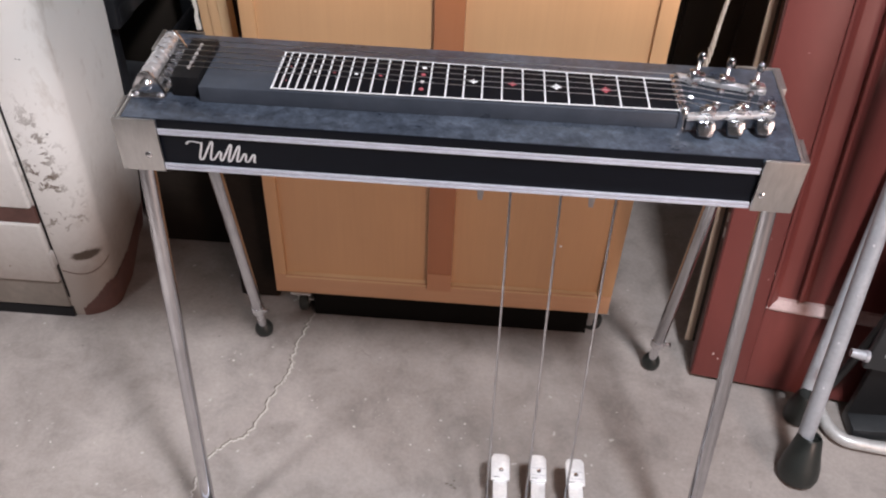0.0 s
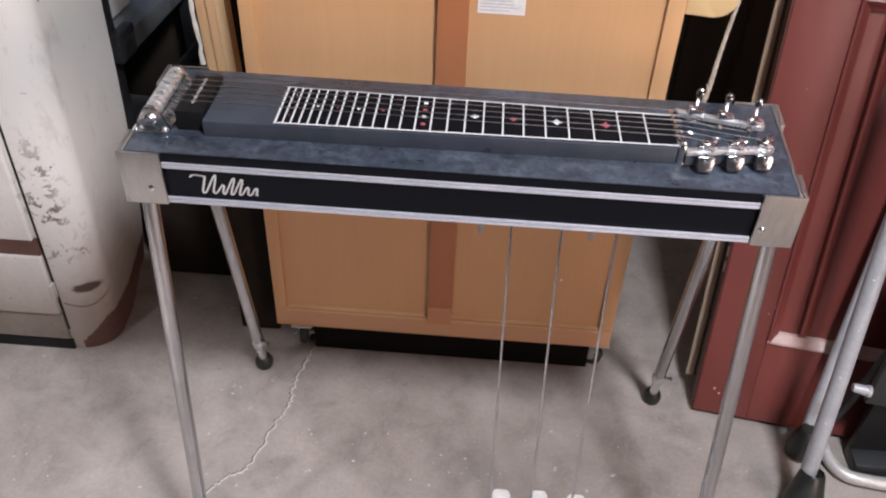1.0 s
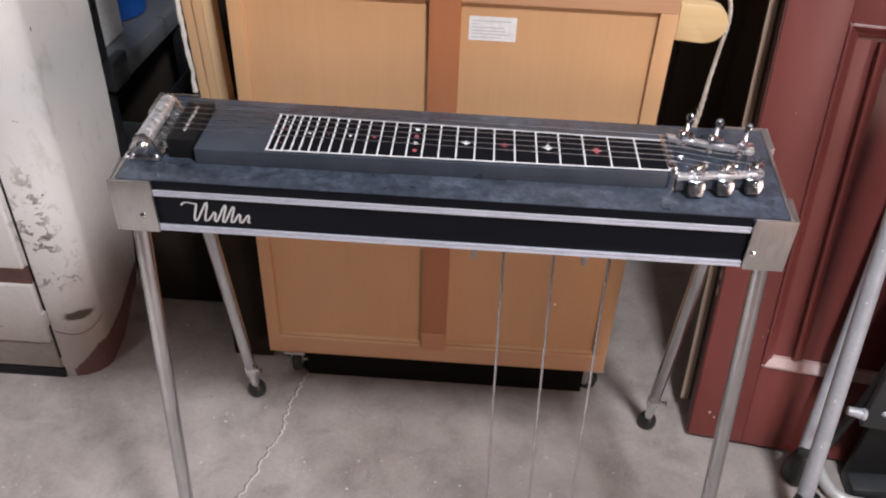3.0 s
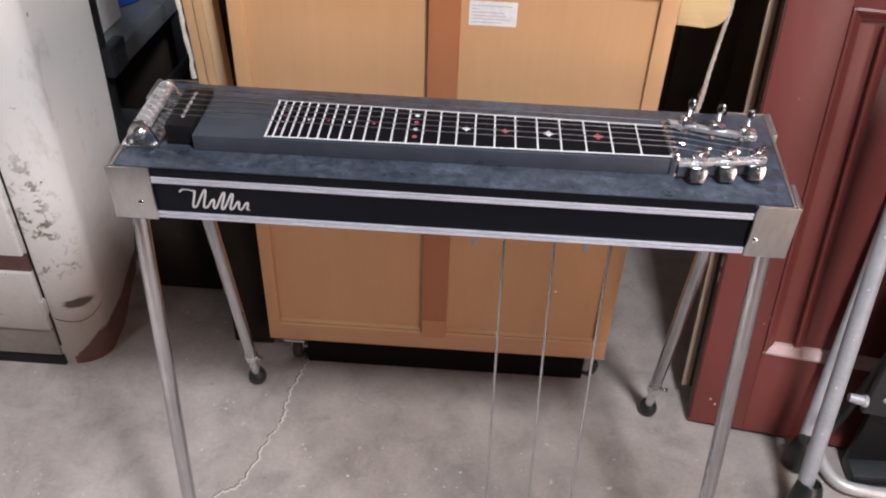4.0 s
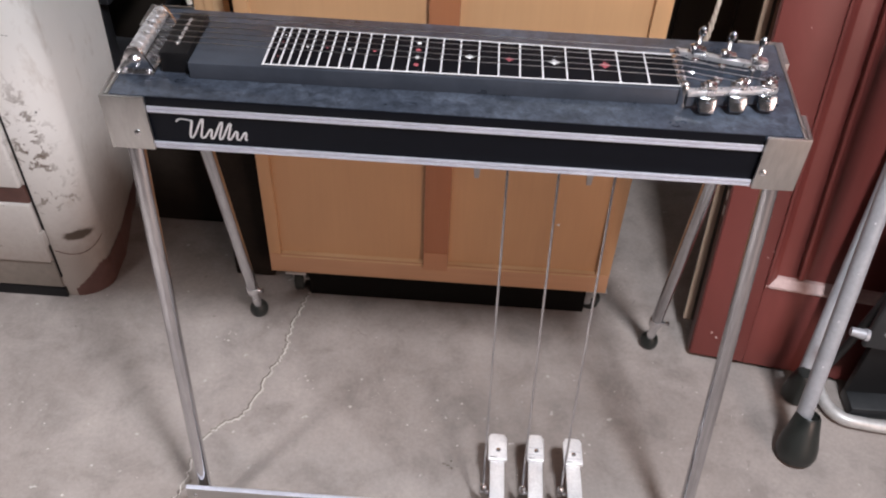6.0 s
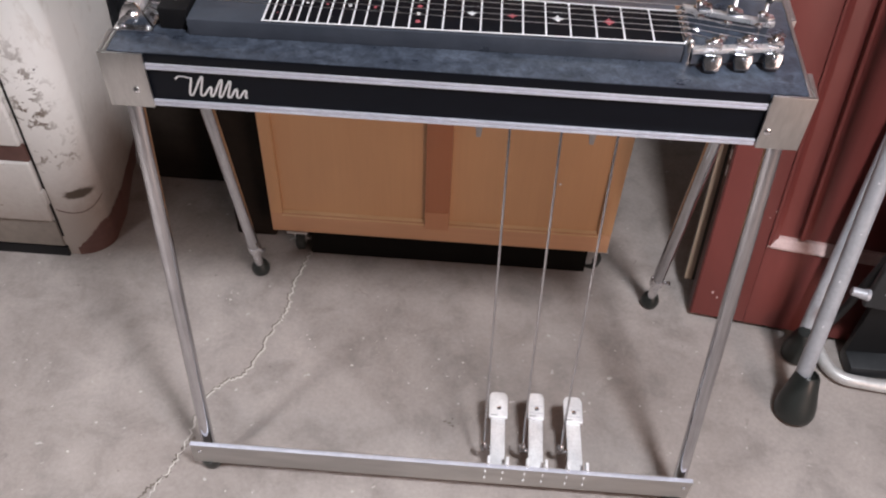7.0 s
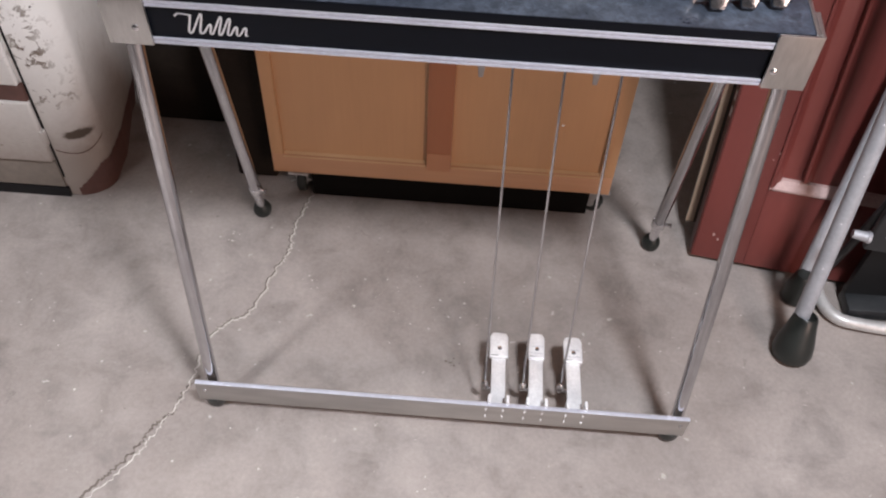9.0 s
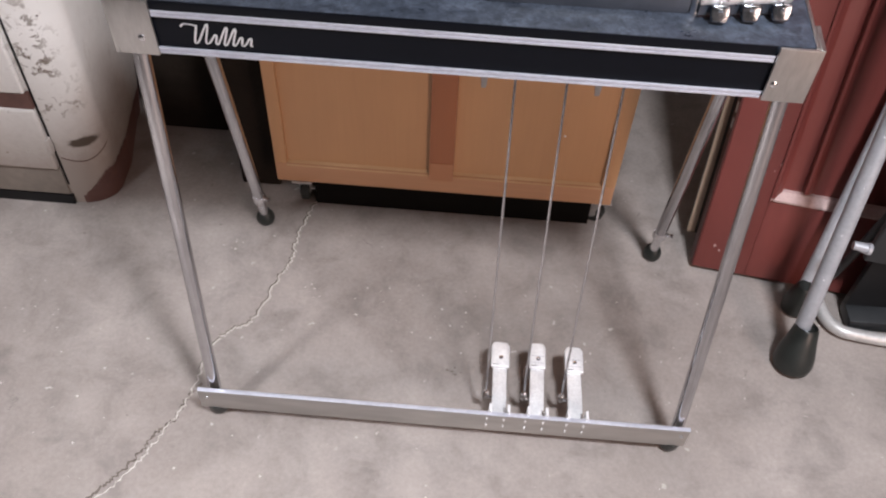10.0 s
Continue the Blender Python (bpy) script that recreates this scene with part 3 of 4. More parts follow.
# maker's script on the apron, as one plain wavy silver stroke
wave = [(-0.2585, 0.0195), (-0.2535, 0.0235)]
x = -0.2505
for h, w in ((0.0225, 0.0125), (0.0235, 0.0130), (0.0115, 0.0095), (0.0215, 0.0100), (0.0205, 0.0100), (0.0110, 0.0105), (0.0105, 0.0090)):
    wave += [(x + h * 0.36, h), (x + h * 0.36 + 0.0018, h - 0.002), (x + w * 0.45, 0.0015), (x + w * 0.75, 0.0005)]
    x += w
path = curve_points([(a, 0, b) for a, b in wave], 5)
bm = bmesh.new()
prev = None
for i, p in enumerate(path):
    d = (path[min(i + 1, len(path) - 1)] - path[max(i - 1, 0)]).normalized()
    half = 0.0005 + 0.0007 * abs(d.z)
    n = Vector((-d.z, 0, d.x)) * half
    c0 = p + Vector((0, 0.0029, TOP - 0.0525 + 0.022 * (p.x + 0.2585) * -0.5))
    ring = [bm.verts.new(c0 + n), bm.verts.new(c0 - n), bm.verts.new(c0 - n + Vector((0, 0.0008, 0))), bm.verts.new(c0 + n + Vector((0, 0.0008, 0)))]
    if prev:
        for k in range(4):
            bm.faces.new((prev[k], prev[(k + 1) % 4], ring[(k + 1) % 4], ring[k]))
    prev = ring
part("printed_stroke", bm, LOGO, steel, "wavy silver printed stroke", smooth=None)

# legs, with collars and rubber tips
for top_at, foot, rear in (((-0.3185, 0.018, LOW + 0.004), (-0.3025, -0.090, 0.036), False), ((0.4285, 0.018, LOW + 0.004), (0.4435, -0.090, 0.036), False),
                           ((-0.3165, 0.185, LOW + 0.004), (-0.3145, 0.333, 0.012), True), ((0.4285, 0.185, LOW + 0.004), (0.447, 0.319, 0.012), True)):
    a, b = Vector(top_at), Vector(foot)
    way = (b - a).normalized()
    length = (b - a).length
    if rear:
        leg = part("leg", pipe([a, a + way * (length - 0.075)], 0.0107, 24), TUBE, steel, "splayed chrome tube leg")
        part("inner_tube", pipe([a + way * (length - 0.08), b], 0.0083, 20), CHROME, leg)
        part("collar", pipe([a + way * (length - 0.083), a + way * (length - 0.079), a + way * (length - 0.066), a + way * (length - 0.062)], [0.0112, 0.0128, 0.0128, 0.0105], 24), CHROME, leg)
        part("thumb_screw", pipe([a + way * (length - 0.074) + Vector((0.010, -0.004, 0)), a + way * (length - 0.074) + Vector((0.021, -0.008, 0.004))], [0.0028, 0.0045], 10), CHROME, leg)
        tip = lathe([(0.010, 0), (0.0155, 0.003), (0.0175, 0.010), (0.017, 0.018), (0.013, 0.027), (0.0105, 0.030)], 20, Matrix.Translation((b.x, b.y, 0)))
        part("rubber_tip", tip, RUBBER, leg, "round black rubber tip")
    else:
        leg = part("leg", pipe([a, b], 0.0100, 24), TUBE, steel, "chrome tube leg bolted to the pedal bar")

# pedal bar with flange, end bolts, pivot pins and feet
bar = part("pedal_bar", prism([(-0.3245, 0.029), (0.4565, 0.029), (0.4565, 0.0755), (-0.3245, 0.0755)], "y", -0.1055, -0.1015, 0.0008), BAR_ALU, steel, "scratched aluminium pedal bar")
part("bright_edge", box(-0.3245, 0.4565, -0.1057, -0.0990, 0.0756, 0.0776, 0.0006), ALU_TRIM, bar, "polished upper edge")
part("flange", box(-0.3240, 0.4560, -0.1015, -0.072, 0.0292, 0.0327), BAR_ALU, bar)
for x in (-0.302, 0.438):
    part("bar_foot", lathe([(0.009, 0), (0.0135, 0.005), (0.0168, 0.014), (0.0175, 0.0291)], 20, Matrix.Translation((x, -0.0905, 0))), RUBBER, bar, "domed black rubber foot")
for x in (-0.311, 0.4455):
    part("bolt", lathe([(0.0034, 0), (0.003, 0.0016), (0.0005, 0.0024)], 12, aim((x, -0.1055, 0.060), (x, -1, 0.060))), CHROME, bar)
for x in (0.137, 0.164, 0.198, 0.226, 0.263, 0.290):
    for z in (0.066, 0.046):
        part("pin", box(x - 0.0013, x + 0.0013, -0.1068, -0.1054, z - 0.0032, z + 0.0032, 0.0005), FRETWHITE, bar)

# three pedals, each with pad, hinge ears, crank and pull rod
for i, (x, dx, tip_y, rod_b, rod_t) in enumerate(((0.156, -0.001, 0.047, (0.1335, -0.055, 0.058), (0.127, 0.09, 0.582)), (0.2165, 0.001, 0.050, (0.1955, -0.053, 0.058), (0.193, 0.09, 0.580)), (0.2795, -0.002, 0.048, (0.2565, -0.050, 0.058), (0.265, 0.09, 0.579)))):
    turn = Matrix.Translation((x, -0.092, 0.055)) @ Matrix.Rotation(math.atan2(-dx, 0.13), 4, "Z") @ Matrix.Rotation(radians(3.0), 4, "X")
    pedal = part("pedal", prism([(-0.0115, 0), (0.0115, 0), (0.0115, 0.10), (-0.0115, 0.10)], "z", -0.003, 0.003, 0.001, m=turn), PEDAL, steel, "flat cast aluminium pedal")
    w = 0.0155 if i != 1 else 0.0135
    L = tip_y + 0.086
    bm = prism([(-w, L - 0.048), (w, L - 0.048), (w, L - 0.008), (w - 0.004, L - 0.001), (w - 0.009, L), (-w + 0.009, L), (-w + 0.004, L - 0.001), (-w, L - 0.008)], "z", 0.002, 0.0085, 0.0018, m=turn, seg=3)
    pad = part("pad", bm, PEDAL, pedal, "rounded worn foot pad")
    part("pad_bolt", lathe([(0.0038, 0), (0.0036, 0.0016), (0.001, 0.0024)], 12, turn @ Matrix.Translation((0.001, L - 0.031, 0.0085))), CHROME, pad)
    part("pad_mark", prism([(-w + 0.003, L - 0.0445), (-w * 0.1, L - 0.0445), (-w * 0.1, L - 0.0435), (-w + 0.003, L - 0.0435)], "z", 0.0085, 0.0088, m=turn), RUBBER, pad)
    for v in ((0.026, 0.0385) if i else ()):
        part("pad_mark", prism([(-w + 0.002, L - v), (w - 0.003, L - v), (w - 0.003, L - v + 0.0010), (-w + 0.002, L - v + 0.0010)], "z", 0.0085, 0.0088, m=turn), INK, pad)
    for s in (-1, 1):
        part("hinge_ear", box(x + s * 0.0145 - 0.0022, x + s * 0.0145 + 0.0022, -0.1013, -0.087, 0.0327, 0.083, 0.001), FRETWHITE, pedal)
    part("hinge_pin", pipe([(x - 0.018, -0.094, 0.055), (x + 0.018, -0.094, 0.055)], 0.003, 12), CHROME, pedal)
    rb, rt = Vector(rod_b), Vector(rod_t)
    up = (rt - rb).normalized()
    part("pull_rod", pipe([rb, rb + up * ((LOW + 0.01 - rb.z) / up.z)], 0.0018, 10), TUBE, pedal, "thin steel pull rod")
    part("rod_end", lathe([(0.0045, 0), (0.0055, 0.003), (0.0055, 0.009), (0.003, 0.013)], 12, aim(rb - up * 0.006, rt)), CHROME, pedal)
    part("crank", pipe([rb - Vector((0.002, 0, 0.012)), Vector((x - 0.010, rb.y - 0.004, 0.055))], 0.0035, 10), CHROME, pedal)

# ---- birch cabinet on casters ----
CX0, CX1, CY, CZ0, CZ1 = -0.2935, 0.3580, 0.380, 0.072, 0.875
cab = thing("rolling_cabinet", "varnished birch two-door cabinet standing on black casters", "cabinet")
part("body", box(CX0 + 0.001, CX1 - 0.001, CY + 0.020, CY + 0.46, CZ0 + 0.002, CZ1 - 0.002), BIRCH, cab)
part("back_rail", box(CX0, CX1, CY, CY + 0.0199, CZ0, CZ0 + 0.046, 0.0012), BIRCH_RAIL, cab, "pale bottom rail")
part("top_rail", box(CX0, CX1, CY, CY + 0.0199, 0.800, CZ1, 0.0012), BIRCH_RAIL, cab)
part("side_rail", box(CX0, CX0 + 0.023, CY, CY + 0.0199, CZ0 + 0.0462, 0.7998, 0.0012), BIRCH, cab)
part("side_rail", box(CX1 - 0.026, CX1, CY, CY + 0.0199, CZ0 + 0.0462, 0.7998, 0.0012), BIRCH, cab)
# added block: the cabinet's shadow on the floor, built as a solid
part("under_shade", box(CX0 + 0.070, CX1 - 0.034, CY + 0.012, CY + 0.44, 0.002, CZ0 - 0.0002), PITCH, cab, "black block standing for the shade between the casters")
# bead in a paler wood, which paints in the light caught by the chamfer
for x0, x1 in ((CX0 + 0.0232, 0.0028), (0.0492, CX1 - 0.0262)):
    part("sill_bead", prism([(CY - 0.0022, CZ0 + 0.0425), (CY + 0.0074, CZ0 + 0.0500), (CY + 0.0074, CZ0 + 0.0425)], "x", x0, x1), BOARD_EDGE, cab, "bead along the bottom rail, coloured pale as a highlight")
part("stile_patch", box(0.0035, 0.0485, CY - 0.0038, CY - 0.0031, 0.1065, 0.150), PATCH, cab, "paler repaired foot of the stile")
part("stile", box(0.003, 0.049, CY - 0.003, CY + 0.0199, 0.106, 0.815, 0.0012), STILE, cab, "reddish stained centre stile")
for x0, x1 in ((CX0 + 0.0232, 0.0028), (0.0492, CX1 - 0.0262)):
    part("panel", box(x0, x1, CY + 0.0075, CY + 0.0199, CZ0 + 0.0462, 0.7998), BIRCH, cab, "recessed birch panel")
for x in (0.092, 0.287):
    part("finger_pull", prism([(x - 0.004, 0.330), (x + 0.004, 0.330), (x + 0.008, 0.372), (x - 0.008, 0.372)], "y", CY + 0.0055, CY + 0.0074, 0.0008), PULL, cab, "small grey metal finger pull")
part("paper_label", box(0.061, 0.1305, CY + 0.0067, CY + 0.0073, 0.741, 0.778), PAPER, cab, "white printed paper label")
for k, (a, b) in enumerate(((0.004, 0.062), (0.004, 0.014), (0.004, 0.050), (0.004, 0.054), (0.004, 0.060), (0.004, 0.048))):
    part("print_line", box(0.061 + a, 0.061 + b, CY + 0.0063, CY + 0.0066, 0.7707 - 0.005 * k, 0.7719 - 0.005 * k), INK, cab)
part("screw", lathe([(0.0026, 0), (0.002, 0.0012), (0.0004, 0.0016)], 10, aim((0.247, CY + 0.0075, 0.233), (0.247, -1, 0.233))), PAPER, cab)
for cx_, cy_ in ((-0.246, CY + 0.020), (0.342, CY + 0.026), (-0.243, CY + 0.41), (0.345, CY + 0.41)):
    caster = part("caster", box(cx_ - 0.02, cx_ + 0.02, cy_ - 0.024, cy_ + 0.024, CZ0 - 0.004, CZ0 - 0.0002, 0.001), PULL, cab, "swivel caster with black wheel")
    swing = Matrix.Translation((cx_, cy_, 0)) @ Matrix.Rotation(radians(62 if cx_ > 0 else 4), 4, "Z")
    for sd in (-1, 1):
        part("fork", prism([(-0.012, CZ0 - 0.004), (0.012, CZ0 - 0.004), (0.020, 0.026), (0.012, 0.018), (0.004, 0.026)], "x", sd * 0.0105 - 0.0011, sd * 0.0105 + 0.0011, m=swing), PULL, caster)
    part("wheel", lathe([(0.010, -0.009), (0.022, -0.009), (0.0255, -0.006), (0.0255, 0.006), (0.022, 0.009), (0.010, 0.009)], 24, swing @ Matrix.Translation((0, 0.012, 0.0255)) @ Matrix.Rotation(radians(90), 4, "Y")), RUBBER, caster, "black rubber wheel")
    part("hub_cap", lathe([(0.012, -0.0096), (0.012, 0.0096)], 18, swing @ Matrix.Translation((0, 0.012, 0.0255)) @ Matrix.Rotation(radians(90), 4, "Y")), PULL, caster)
    if cx_ < 0 and cy_ < 0.5:
        part("brake_lever", box(0.012, 0.034, -0.004, 0.004, 0.034, 0.038, 0.001, m=swing), PULL, caster)
# rounded pine batten fixed to the cabinet's flank
pad_out = [(CX1 + 0.0005, 0.760), (0.400, 0.758)] + [(0.402 + 0.0285 * math.cos(a), 0.7865 + 0.0285 * math.sin(a)) for a in (radians(-80 + 20 * k) for k in range(9))] + [(0.400, 0.8150), (CX1 + 0.0005, 0.8150)]
part("batten", prism(pad_out, "y", CY + 0.002, CY + 0.024, 0.002), PINE, cab, "round-ended raw pine batten")

cord = thing("cord", "frayed pale cord hanging over the round wooden batten", "cord")
rope_path = curve_points([(0.405, 0.44, 0.822), (0.425, 0.43, 0.823), (0.4375, 0.425, 0.806), (0.4425, 0.425, 0.775), (0.440, 0.428, 0.73), (0.4365, 0.43, 0.673), (0.4345, 0.43, 0.623), (0.430, 0.432, 0.575)], 10)
for k in range(3):
    pts = []
    for i, p in enumerate(rope_path):
        a = i * 0.75 + k * 2.094
        spread = 0.0016 + 0.0012 * max(0, i - 45) / 25
        pts.append(p + Vector((math.cos(a) * spread, math.sin(a) * spread, 0)))
    part("strand", pipe(pts, 0.0019, 8), ROPE, cord)
rnd = random.Random(3)
for k in range(10):
    p = rope_path[-1 - k]
    part("fray", pipe([p, p + Vector((rnd.uniform(-0.012, 0.006), rnd.uniform(-0.004, 0.004), rnd.uniform(-0.004, 0.02)))], 0.0005, 5), ROPE, cord)

# ---- old enamelled refrigerator ----
fridge = thing("refrigerator", "old cream enamel refrigerator, chipped and rusty, on dark red base", "refrigerator")


def fridge_ring(z):
    """Plan outline of the shell at a height: the flank bulges outwards above the base."""
    k = 1 - math.exp(-z / 0.22)
    xs, xf, xr = -0.6905 - 0.012 * k, -0.6255 + 0.012 * k, -0.662 + 0.042 * k
    r = xf - xs
    arc = [(xs + r * math.sin(a), 0.345 + 0.055 * (1 - math.cos(a))) for a in (radians(7.5 * n) for n in range(13))]
    return [(-1.30, 0.345)] + arc + [(xf - 0.004, 0.47), (xr + 0.003, 0.60), (xr, 0.632), (xr - 0.014, 0.645), (-1.30, 0.645)]


def loft(rings):
    """Closed form through outlines stacked in height."""
    bm = bmesh.new()
    vs = [[bm.verts.new((x, y, z)) for x, y in ring] for z, ring in rings]
    for lo, hi in zip(vs, vs[1:]):
        for n in range(len(lo)):
            q = (n + 1) % len(lo)
            bm.faces.new((lo[n], lo[q], hi[q], hi[n]))
    bm.faces.new(vs[0][::-1])
    bm.faces.new(vs[-1])
    return bm


LEVELS = [0.0, 0.02, 0.05, 0.09, 0.14, 0.20, 0.28, 0.38, 0.5, 0.7, 1.0, 1.42]
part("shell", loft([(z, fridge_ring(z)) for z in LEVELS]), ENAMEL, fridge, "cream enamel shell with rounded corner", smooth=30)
# dark red paint along the foot of the flank, with a ragged upper edge
rnd = random.Random(12)
bm = bmesh.new()
cols = []
skin = []
ring0 = fridge_ring(0.0)[2:18]
for n in range(len(ring0) - 1):
    for k in range(6):
        skin.append((n + k / 6))
for i, f in enumerate(skin):
    top_z = 0.018 + 0.052 * min(1, i / 40) + rnd.uniform(-0.0035, 0.0035)
    col = []
    for m_ in range(4):
        z = top_z * m_ / 3
        ring = fridge_ring(z)[2:18]
        n, u = int(f), f - int(f)
        x, y = ring[n][0] * (1 - u) + ring[n + 1][0] * u, ring[n][1] * (1 - u) + ring[n + 1][1] * u
        col.append(bm.verts.new((x + 0.0016, y - 0.0008, z)))
    cols.append(col)
for p_, q_ in zip(cols, cols[1:]):
    for m_ in range(3):
        bm.faces.new((p_[m_], q_[m_], q_[m_ + 1], p_[m_ + 1]))
part("kickboard_paint", bm, PLINTH, fridge, "ragged dark red paint along the base", smooth=None)
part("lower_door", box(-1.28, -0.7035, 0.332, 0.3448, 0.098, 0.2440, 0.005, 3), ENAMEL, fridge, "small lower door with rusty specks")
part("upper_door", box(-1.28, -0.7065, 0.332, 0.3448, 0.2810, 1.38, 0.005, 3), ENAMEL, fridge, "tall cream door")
part("door_gap", box(-1.28, -0.7040, 0.337, 0.3447, 0.2443, 0.2807), PLINTH, fridge, "dark red strip between the doors")
part("toe_panel", box(-1.28, -0.7040, 0.340, 0.3447, 0.026, 0.0935), TOE, fridge, "dull beige toe panel")
# black strip in place of the shade under the toe panel
part("toe_shade", box(-1.28, -0.700, 0.338, 0.3447, 0.0, 0.0235), SATIN_BLACK, fridge)
ring_at = fridge_ring(0.115)[1:13]
part("base_seam", pipe([(x + 0.0003, y - 0.0006, 0.121 - 0.012 * math.sin(math.pi * n / 9)) for n, (x, y) in enumerate(ring_at)], 0.0008, 6), PLINTH, fridge, "rusty curved seam above the base")
part("hinge", box(-0.7060, -0.6985, 0.3300, 0.3432, 0.140, 0.176, 0.002), ENAMEL, fridge, "small painted hinge")
part("seam", box(-0.7033, -0.6995, 0.3436, 0.3449, 0.05, 1.38), SATIN_BLACK, fridge)

# ---- black shelf unit with boxes ----
shelf = thing("shelf_unit", "black plastic shelf unit beside the refrigerator", "shelf")
sh = pose(-0.668, 0.70, 0, 0, 0, -4)


def shelf_box(name, x0, x1, y0, y1, z0, z1, bevel=0.004, label=""):
    return part(name, box(x0, x1, y0, y1, z0, z1, bevel, m=sh), SHELF_BLACK, shelf, label)


shelf_box("post", -0.004, 0.012, 0.0, 0.030, 0.0, 1.10)
shelf_box("corner_cap", 0.013, 0.036, -0.010, 0.060, 0.452, 0.512, 0.004, "moulded corner socket")
shelf_box("post", 0.0, 0.032, 0.350, 0.382, 0.0, 1.10)
shelf_box("post", -0.40, -0.368, 0.350, 0.382, 0.0, 1.10)
for z in (0.10, 0.455, 0.86):
    part("board", box(-0.40, 0.036, -0.004, 0.386, z, z + 0.045, 0.006, m=sh), SHELF_GREY, shelf, "thick dark grey moulded shelf board")
shelf_box("brace", 0.028, 0.036, 0.033, 0.349, 0.30, 0.335)
carton = thing("storage_box", "white plastic box standing on the black shelf", "box")
part("body", box(-0.20, -0.016, 0.04, 0.165, 0.5005, 0.74, 0.008, 3, m=sh), WHITE_BOX, carton)
tub = thing("tub", "bright blue plastic tub on the black shelf", "tub")
part("body", lathe([(0.085, 0), (0.095, 0.004), (0.108, 0.20), (0.112, 0.20), (0.112, 0.206), (0.104, 0.206), (0.092, 0.02)], 32, sh @ Matrix.Translation((-0.085, 0.265, 0.5005)) @ Matrix.Diagonal((0.75, 0.75, 1, 1))), BLUE, tub)

# dark crates added for the shade between shelf and cabinet; planks stand on the tall one
crate = thing("shade_crate", "tall black crate added for the deep shade beside the cabinet", "crate")
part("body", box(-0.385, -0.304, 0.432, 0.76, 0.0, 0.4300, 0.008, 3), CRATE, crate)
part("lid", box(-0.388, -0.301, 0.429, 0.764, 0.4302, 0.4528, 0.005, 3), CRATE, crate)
crate2 = thing("shade_crate", "low black crate added for the dark floor behind the refrigerator corner", "crate")
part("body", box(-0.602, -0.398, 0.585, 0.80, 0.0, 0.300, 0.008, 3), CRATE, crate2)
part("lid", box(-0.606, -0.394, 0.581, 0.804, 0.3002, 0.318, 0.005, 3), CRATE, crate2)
tilt = Matrix.Translation((-0.335, 0.45, 0.4530)) @ Matrix.Rotation(radians(-2.6), 4, "Y") @ Matrix.Translation((0.335, -0.45, -0.4530))
plank = thing("plank", "pale wooden plank standing on the dark crate", "plank", "planks on the crate")
part("face", box(-0.3695, -0.3525, 0.4425, 0.4725, 0.4536, 1.15, 0.0015, m=tilt), BOARD, plank)
plank2 = thing("plank", "pinkish pale plank with a lighter planed edge", "plank", "planks on the crate")
part("face", box(-0.3520, -0.3368, 0.4388, 0.4690, 0.4536, 1.15, 0.0015, m=tilt), BOARD, plank2)
part("planed_edge", box(-0.3366, -0.3203, 0.4370, 0.4670, 0.4536, 1.15, 0.0015, m=tilt), BOARD_EDGE, plank2)
rnd = random.Random(8)
sheet = thing("board_sheet", "torn white plasterboard sheet with crumbled edge", "board")
strip = [(-0.3750 + rnd.uniform(-0.0015, 0.0015), 0.600 + k * 0.0112, rnd.uniform(0.0027, 0.0047)) for k in range(44)]
part("crumbled_edge", pipe([tilt @ Vector((x, 0.4433, z)) for x, z, r in strip], [r for x, z, r in strip], 8), FOAM, sheet)
part("core", box(-0.3780, -0.3718, 0.4460, 0.4760, 0.4536, 1.07, m=tilt), SHELF_BLACK, sheet)

# ---- red door and boards leaning behind it ----
DU = Vector((0.988975, -0.148082, 0)).normalized()
LEAN_BACK = radians(17)
DW = Vector((-DU.y, DU.x, 0))
DUP = (math.cos(LEAN_BACK) * Vector((0, 0, 1)) + math.sin(LEAN_BACK) * DW).normalized()
DN = DUP.cross(DU).normalized()
door_m = Matrix(((DU.x, DN.x, DUP.x, 0.522), (DU.y, DN.y, DUP.y, 0.296), (DU.z, DN.z, DUP.z, 0.0115), (0, 0, 0, 1)))
door = thing("panel_door", "red-brown painted panel door leaning back, paint chipped", "door")
DW_, DH, ST = 0.72, 1.95, 0.098
part("frame", box(0, ST, 0, 0.036, 0, DH, 0.0015, m=door_m), RED_DOOR, door, "red-brown painted stile")
part("frame", box(DW_ - ST, DW_, 0, 0.036, 0, DH, 0.0015, m=door_m), RED_DOOR, door)
part("rail", box(ST, DW_ - ST, 0, 0.036, 0, 0.165, 0.0015, m=door_m), RED_DOOR, door)
part("rail", box(ST, DW_ - ST, 0, 0.036, 0.775, 0.90, 0.0015, m=door_m), RED_DOOR, door)
part("rail", box(ST, DW_ - ST, 0, 0.036, DH - 0.12, DH, 0.0015, m=door_m), RED_DOOR, door)
part("panel", box(ST - 0.01, DW_ - ST + 0.01, 0.014, 0.022, 0.16, 0.78, m=door_m), RED_DOOR, door, "recessed lower panel")
part("panel", box(ST - 0.01, DW_ - ST + 0.01, 0.014, 0.022, 0.895, DH - 0.11, m=door_m), RED_DOOR, door)


